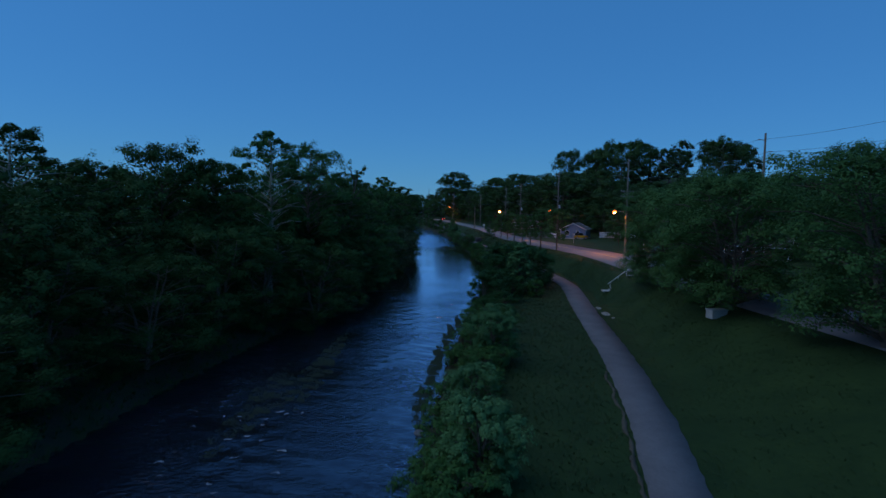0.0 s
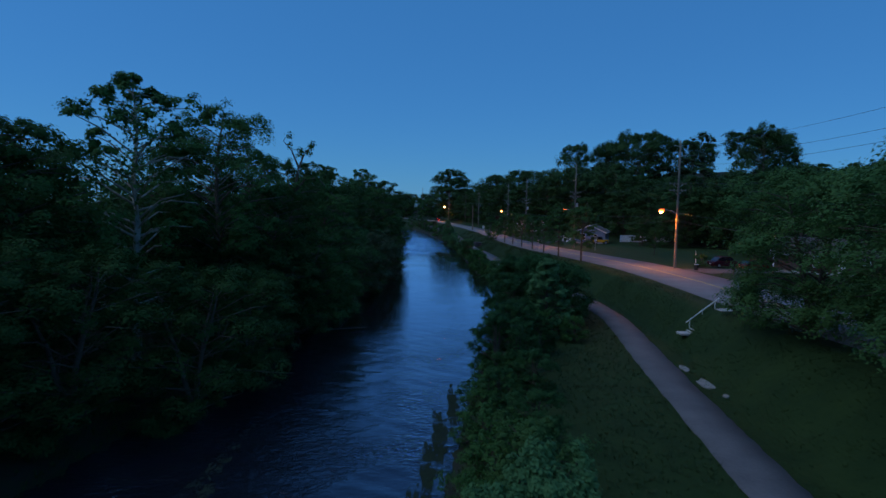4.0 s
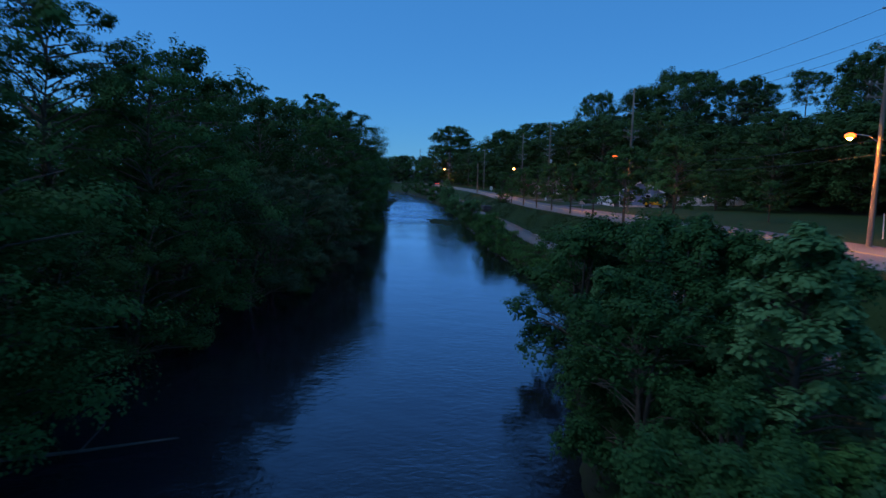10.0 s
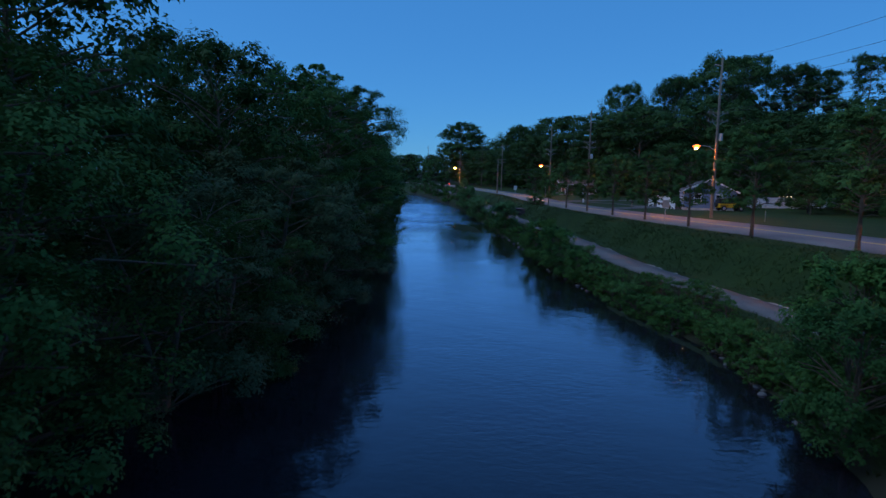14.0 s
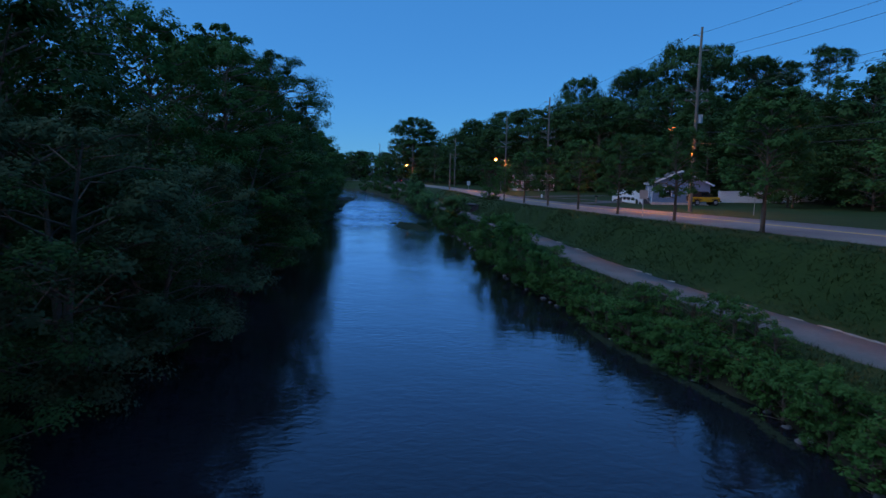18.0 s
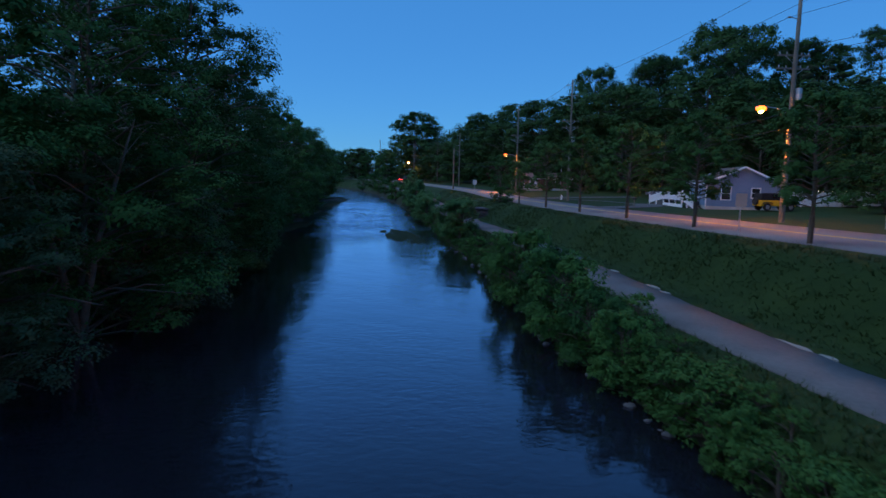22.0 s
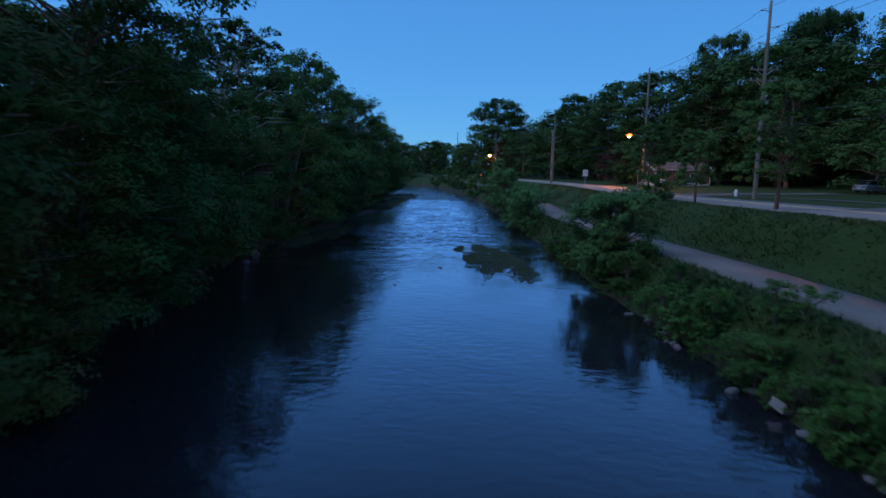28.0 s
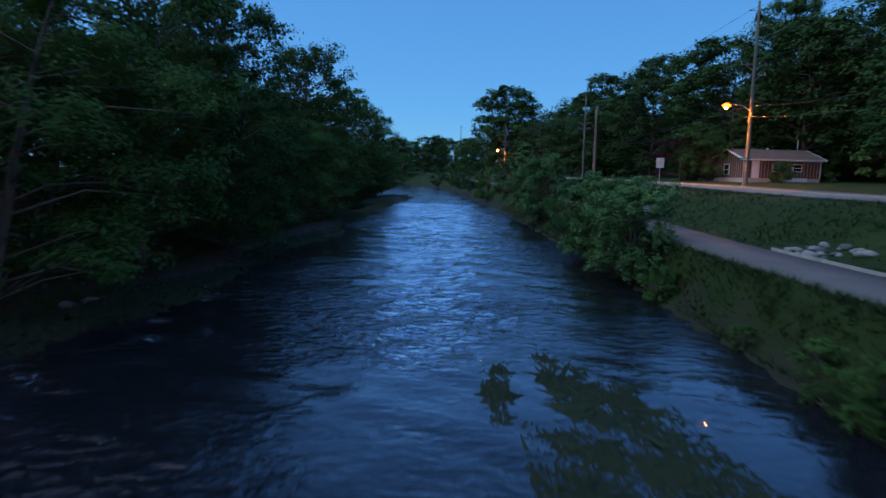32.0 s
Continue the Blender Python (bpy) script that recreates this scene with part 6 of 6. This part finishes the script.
bin_ob = tagged(base("rubbish_bin", pose(36.9, 113.6, z_at(36.9, 113.6))), "dark wheeled bin with a pale lid by the road", "rubbish bin")
bm = bmesh.new()
rod(bm, (0, 0, 0), (0, 0, 0.85), 0.26, 0.34, 4)
part("body", bm, BLACK, bin_ob)
bm = bmesh.new()
box(bm, 0.55, 0.6, 0.07, 0, 0, 0.85, 0.02)
part("lid", bm, SIGN_BACK, bin_ob)
for kind, x, y, s in [("shrub_b", 39.5, 118, 0.62), ("shrub_b", 43, 105, 0.45), ("shrub_b", 46.5, 104, 0.5), ("shrub_b", 57, 189.6, 0.7), ("shrub_b", 71, 184, 0.75), ("shrub_b", 37.2, 196.8, 0.5), ("shrub_b", 33.6, 252.6, 0.75), ("shrub_b", 40.4, 254.6, 0.4), ("street_b", 41, 142, 0.62), ("street_a", 58, 186, 0.75), ("street_b", 48, 172, 0.7)]:
    plant(kind, x, y, s, R.uniform(0, 360), "small tree on the lawn" if kind[:2] == "st" else "round garden bush on the lawn", "tree" if kind[:2] == "st" else "shrub", "garden plants")

# ---- stones, weed beds, driftwood, litter ----
def boulder_mesh(seed, material):
    rng = random.Random(seed)
    bm = bmesh.new()
    bmesh.ops.create_icosphere(bm, subdivisions=2, radius=1.0)
    o = Vector((rng.uniform(0, 50), rng.uniform(0, 50), 0))
    for v in bm.verts:
        v.co *= 1 + 0.42 * noise.noise(v.co * 1.1 + o) + 0.22 * noise.noise(v.co * 2.4 + o)
    for f in bm.faces:
        f.smooth = True
    me = bpy.data.meshes.new("boulder")
    bm.to_mesh(me)
    bm.free()
    me.materials.append(material)
    return me


DARK_STONES = [boulder_mesh(s, STONE) for s in range(5)]
PALE_STONES = [boulder_mesh(s, STONE_PALE) for s in range(9, 12)]


def boulder(x, y, r, pale=False, label="grey boulder on the river bank", group="boulders along the bank", z=None):
    ob = new("boulder", R.choice(PALE_STONES if pale else DARK_STONES))
    zz = z_at(x, y) if z is None else z
    ob.matrix_basis = pose(x, y, zz + r * 0.22, R.uniform(-20, 20), R.uniform(-20, 20), R.uniform(0, 360)) @ Matrix.Diagonal((r, r * R.uniform(0.7, 1.1), r * R.uniform(0.5, 0.75), 1))
    return tagged(ob, label, "rock", group)


for i in range(28):
    boulder(9.95 + R.uniform(-0.5, 1.0), 198.9 + R.uniform(-1.2, 1.6), R.uniform(0.10, 0.25), i % 3 != 0, "pale grey boulder lying beside the path", "boulders beside the path")


def ledge_block(seed, sx, sy, sz):
    rng = random.Random(seed)
    bm = bmesh.new()
    box(bm, sx, sy, sz, 0, 0, 0)
    bmesh.ops.subdivide_edges(bm, edges=bm.edges[:], cuts=1, use_grid_fill=True)
    for v in bm.verts:
        v.co += Vector((rng.uniform(-1, 1) * 0.07, rng.uniform(-1, 1) * 0.07, rng.uniform(-1, 1) * 0.03))
    me = bpy.data.meshes.new("stone")
    bm.to_mesh(me)
    bm.free()
    me.materials.append(LEDGE)
    return me


# dry-laid stone headwall where a ditch comes down the slope
LEDGE = surface("ledge_stone", (0.030, 0.032, 0.036), (0.088, 0.090, 0.098), 0.9, 1.5, 0.7, 8, per_object=0.4)
wall = tagged(base("stone_headwall", pose(10.0, 195.4, z_at(9.9, 193) - 0.12, 0, 0, -85)), "dark dry-laid stone headwall set into the grassy slope", "stone wall")
BLOCKS = [ledge_block(k, 0.66, 0.55, 0.17) for k in range(6)]
for row in range(8):
    for i in range(7 - row // 5):
        for depth in range(3):
            st_ob = new("stone", R.choice(BLOCKS))
            st_ob.parent = wall
            st_ob.matrix_basis = pose(0.25 + i * 0.63 + 0.3 * (row % 2) + R.uniform(-0.04, 0.04), 0.05 * row + 0.5 * depth + R.uniform(-0.05, 0.05), row * 0.16, R.uniform(-3, 3), R.uniform(-3, 3), R.uniform(-7, 7))
tagged(strip("kerb", lambda y: path_mid(y) + PATH_HALF + 0.10, 0.07, path_z, 187, 200, 0.7, 0.13, SANDY, 0.0, 0.25), "thin pale concrete kerb beside the footpath", "kerb", kind="structure")
for i in range(60):
    y = R.uniform(108, 172)
    boulder(float(river_right(y)) + R.uniform(-0.35, 0.5), y, R.uniform(0.09, 0.20), R.random() < 0.04, z=-0.05)
for i in range(12):
    y = R.uniform(165, 235)
    boulder(float(river_left(y)) + R.uniform(-1.0, 1.0), y, R.uniform(0.12, 0.35), z=-0.02, label="dark wet stone at the wooded bank", group="stones at the wooded bank")
for x, y, r in [(-1.5, 181.6, 0.14), (-3.2, 176, 0.12), (-1.2, 33, 0.35)]:
    boulder(x, y, r, z=-0.06, label="dark stone breaking the water", group="stones in the river")


def weed_bed(name, blobs, n, label, seed, material=WEED, size=0.7, up=0.05):
    """A low matted bed of water plants lying just over the water, combed downstream."""
    rng = np.random.RandomState(seed)
    pts = []
    for x, y, rx, ry, share in blobs:
        k = int(n * share)
        a, r = rng.uniform(0, 2 * np.pi, k), np.sqrt(rng.uniform(0, 1, k))
        r *= 1 + 0.22 * np.sin(3 * a + x) + 0.15 * np.sin(7 * a + y)
        pts.append(np.c_[x + rx * r * np.cos(a), y + ry * r * np.sin(a), rng.uniform(0.0, up, k) * (1.1 - 0.6 * r)])
    pts = np.vstack(pts)
    out = np.tile((0.3, -2.4, 0.02), (len(pts), 1))
    ob = leaves(name, pts, out, size * rng.uniform(0.5, 1.4, len(pts)), material, None, rng, 0.0, 0.10, 3.0, True)
    return tagged(ob, label, "water plants", kind="stuff")


weed_bed("weed_bed", [(-0.75, 190.3, 0.28, 1.7, 0.07), (0.45, 191.4, 0.35, 1.5, 0.07), (0.9, 189.3, 0.55, 2.4, 0.2), (1.75, 188.4, 0.5, 2.4, 0.2), (0.35, 185.6, 0.7, 3.4, 0.2), (1.4, 183.6, 0.9, 4.2, 0.24), (2.5, 185.4, 0.65, 3.4, 0.16), (3.1, 181.0, 0.7, 3.8, 0.14)], 17000, "dark green matted water plants on a shallow bar", 41, size=0.5)
weed_bed("weed_bed", [(-0.7, 45, 0.35, 5, 0.15), (-0.25, 50.5, 0.4, 4.5, 0.2), (0.35, 56, 0.3, 4, 0.16), (0.9, 60.5, 0.42, 4.2, 0.2), (1.7, 65.5, 0.32, 4, 0.14), (-1.3, 38, 0.5, 5, 0.15)], 18000, "dark green water plants trailing along the bank", 42, size=0.24, up=0.08)
weed_bed("weed_bed", [(-9.5, 47, 1.0, 11, 0.6), (-11.5, 38, 1.2, 8, 0.4)], 9000, "dark green water plants trailing in the riffle", 43, size=0.34, up=0.05)
weed_bed("weed_bed", [(float(river_right(yy)) - 0.55, yy, 0.22, 1.1, 0.1) for yy in np.arange(116.5, 128, 1.2)], 6000, "pale green water weed trailing beside the bank stones", 46, size=0.22, up=0.04)
weed_bed("weed_bed", [(-13.5, 212, 2.4, 13, 0.45), (-14.5, 235, 2.6, 12, 0.3), (-12.6, 196, 1.8, 8, 0.25)], 9000, "low dark plants on the gravel edge of the wooded bank", 44, up=0.25)
weed_bed("weed_bed", [(-16.5, 275, 3.2, 17, 0.7), (-14.2, 255, 1.5, 9, 0.3)], 3500, "low dark plants on a gravel bar at the bend", 45, up=0.3)


def gravel_bar(name, x, y, rx, ry, top, label):
    n, m = 40, 10
    v, f = [(x, y, top)], []
    for j in range(1, m + 1):
        for i in range(n):
            a = 2 * math.pi * i / n
            w = 1 + 0.16 * math.sin(3 * a + x) + 0.10 * math.sin(5 * a + 2 * y)
            t = j / m
            v.append((x + rx * w * t * math.cos(a), y + ry * w * t * math.sin(a), top * (1 - t * t) - 0.12 * t ** 3 + 0.02 * math.sin(9 * a + 13 * t)))
    for i in range(n):
        f.append((0, 1 + i, 1 + (i + 1) % n))
    for j in range(m - 1):
        for i in range(n):
            a, b = 1 + j * n + i, 1 + j * n + (i + 1) % n
            f.append((a, a + n, b + n, b))
    return tagged(sheet(name, v, f, GRAVEL), label, "gravel bar", kind="structure")


gravel_bar("gravel_bar", -16.5, 275, 3.4, 18, 0.25, "dark gravel bar at the river bend")
gravel_bar("gravel_bar", -14.5, 213, 2.9, 22, 0.22, "dark gravel edge of the wooded bank")

# foam on the riffles
def foam(n, seed, area, material):
    rng = np.random.RandomState(seed)
    v, f = [], []
    for _ in range(n):
        cx, cy = rng.uniform(*area[0]), rng.uniform(*area[1])
        L, w = rng.uniform(0.15, 0.55), rng.uniform(0.03, 0.10)
        a = rng.normal(0, 0.5)
        b = len(v)
        k = 6
        for i in range(k):
            t = i / (k - 1)
            ww = w * math.sin(math.pi * (0.1 + 0.8 * t)) * rng.uniform(0.5, 1.3)
            px, py = (t - 0.5) * L, 0.08 * math.sin(5 * t + cx)
            for s in (-1, 1):
                qx, qy = px, py + s * ww
                v.append((cx + qx * math.cos(a) - qy * math.sin(a), cy + qx * math.sin(a) + qy * math.cos(a), 0.055 + 0.02 * math.sin(3 * t)))
        for i in range(k - 1):
            f.append((b + 2 * i, b + 2 * i + 2, b + 2 * i + 3, b + 2 * i + 1))
    return tagged(sheet("foam", v, f, material), "pale flecks of foam on the riffle", "foam", kind="stuff")


FOAM = surface("foam", (0.20, 0.22, 0.25), (0.42, 0.45, 0.48), 0.6, 2.0, 0.2, 20)
foam(26, 51, ((-15, -7), (22, 36)), FOAM)

# driftwood under the wooded bank
def driftwood(pts, r, label):
    bm = bmesh.new()
    limb(bm, [Vector(p) for p in pts], r, r * 0.3, 8)
    rng = random.Random(len(pts) + int(pts[0][1]))
    for p in pts[1:-1]:
        p = Vector(p)
        limb(bm, [p, p + Vector((rng.uniform(0.2, 0.9), rng.uniform(-0.6, 0.6), rng.uniform(0.4, 1.1))), p + Vector((rng.uniform(0.7, 1.6), rng.uniform(-0.9, 0.9), rng.uniform(0.8, 1.6)))], r * 0.35, 0.01, 6)
    ob = part("fallen_branch", bm, BARK)
    ob.data.polygons.foreach_set("use_smooth", [True] * len(ob.data.polygons))
    return tagged(ob, label, "branch", "fallen branches at the wooded bank")


driftwood([(-13.5, 85, 0.9), (-11.5, 86.2, 0.35), (-9, 87.5, 0.18), (-6.4, 88.5, 0.22)], 0.10, "grey fallen branch reaching out over the water")
driftwood([(-13, 70, 1.2), (-11.5, 70.6, 0.5), (-9.5, 71.5, 0.25)], 0.08, "grey fallen branch lying in the shallows")
driftwood([(-14, 172, 2.6), (-12.6, 171.6, 1.4), (-11.2, 171, 0.2)], 0.09, "grey leaning branch at the wooded bank")
driftwood([(-12, 139, 2.2), (-10, 138.5, 2.6), (-8, 138.2, 2.3)], 0.08, "grey bare branch hanging over the water")

# litter at the water's edge
def litter(x, y, s, tilt, label):
    ob = tagged(base("litter", pose(x, y, max(z_at(x, y), 0.0) + 0.10, tilt, 10, 30)), label, "litter", "litter on the bank")
    bm = bmesh.new()
    box(bm, s, s * 0.7, 0.05, 0, 0, 0, 0.02)
    for v in bm.verts:
        v.co.z += 0.06 * noise.noise(v.co * 3)
    part("panel", bm, STONE_PALE, ob)
    bm = bmesh.new()
    box(bm, 0.05, s * 0.65, 0.20, -s * 0.45, 0, 0.03, 0.02)
    part("rim", bm, STONE_PALE, ob)


litter(7.6, 162.2, 0.55, 14, "crumpled white plastic sheet at the water's edge")
litter(7.8, 163.9, 0.32, -10, "small white plastic scrap at the water's edge")
litter(9.0, 160.9, 0.22, 8, "small white plastic scrap on the bank")

# ---- grass: tufts on the banks and verges ----
def tufts(name, n, seed, chooser, tall, label, spread=0.16, material=BLADE):
    rng = np.random.RandomState(seed)
    x, y = chooser(rng, n)
    z = height(x, y)
    blades = 5
    a = rng.uniform(0, 2 * np.pi, (len(x), blades))
    r = spread * rng.uniform(0.2, 1, (len(x), blades))
    h = tall * rng.uniform(0.5, 1.3, (len(x), blades)) * rng.uniform(0.6, 1.25, len(x))[:, None]
    bx, by = x[:, None] + 0.4 * r * np.cos(a), y[:, None] + 0.4 * r * np.sin(a)
    tx, ty = bx + (r + 0.5 * h) * np.cos(a) * 0.8, by + (r + 0.5 * h) * np.sin(a) * 0.8
    w = 0.010 + 0.035 * h
    zz = np.repeat(z[:, None], blades, 1) - 0.02
    sx, sy = -np.sin(a) * w, np.cos(a) * w
    v = np.stack([np.stack([bx + sx, by + sy, zz], -1), np.stack([bx - sx, by - sy, zz], -1), np.stack([tx, ty, zz + 0.85 * h], -1)], 2).reshape(-1, 3)
    k = len(v) // 3
    me = bpy.data.meshes.new(name)
    me.vertices.add(len(v))
    me.vertices.foreach_set("co", v.ravel())
    me.loops.add(len(v))
    me.loops.foreach_set("vertex_index", np.arange(len(v)))
    me.polygons.add(k)
    me.polygons.foreach_set("loop_start", np.arange(0, len(v), 3))
    me.polygons.foreach_set("loop_total", np.full(k, 3))
    me.materials.append(material)
    me.update(calc_edges=True)
    return tagged(new(name, me), label, "grass", kind="stuff")


def on_bank(rng, n):
    y = rng.uniform(12, 250, n)
    lo, hi = river_right(y) + 0.4, path_mid(y) - PATH_HALF - 0.05
    return lo + (hi - lo) * rng.uniform(0, 1, n), y


def on_slope(rng, n):
    y = rng.uniform(20, 250, n)
    lo, hi = path_mid(y) + PATH_HALF + 0.05, road_mid(y) - road_half(y) - 0.1
    x = lo + (hi - lo) * rng.uniform(0, 1, n)
    keep = np.sin(x * 0.9 + 2 * np.sin(y * 0.35)) * np.sin(y * 0.5 + x * 0.3) + rng.normal(0, 0.5, n) > -0.35
    return x[keep], y[keep]


def on_weeds(rng, n):
    y = rng.uniform(95, 245, n)
    lo, hi = path_mid(y) + PATH_HALF + 0.8, road_mid(y) - road_half(y) - 1.2
    x = lo + (hi - lo) * rng.uniform(0, 1, n)
    keep = np.sin(x * 0.55 + 1.5 * np.sin(y * 0.22)) * np.sin(y * 0.31 + x * 0.2) + rng.normal(0, 0.25, n) > 0.15
    return x[keep], y[keep]


def on_left(rng, n):
    y = rng.uniform(10, 290, n)
    return river_left(y) - rng.uniform(0.2, 5.0, n), y


tufts("grass", 26000, 61, on_bank, 0.22, "rough green grass on the river bank")
tufts("grass", 36000, 62, on_slope, 0.15, "uneven green grass on the slope below the road", 0.2)
tufts("grass", 11000, 63, on_weeds, 0.25, "taller weeds on the slope below the road", 0.28)
tufts("grass", 9000, 64, on_left, 0.40, "dark undergrowth along the wooded bank", 0.25, LEAF_DARK)
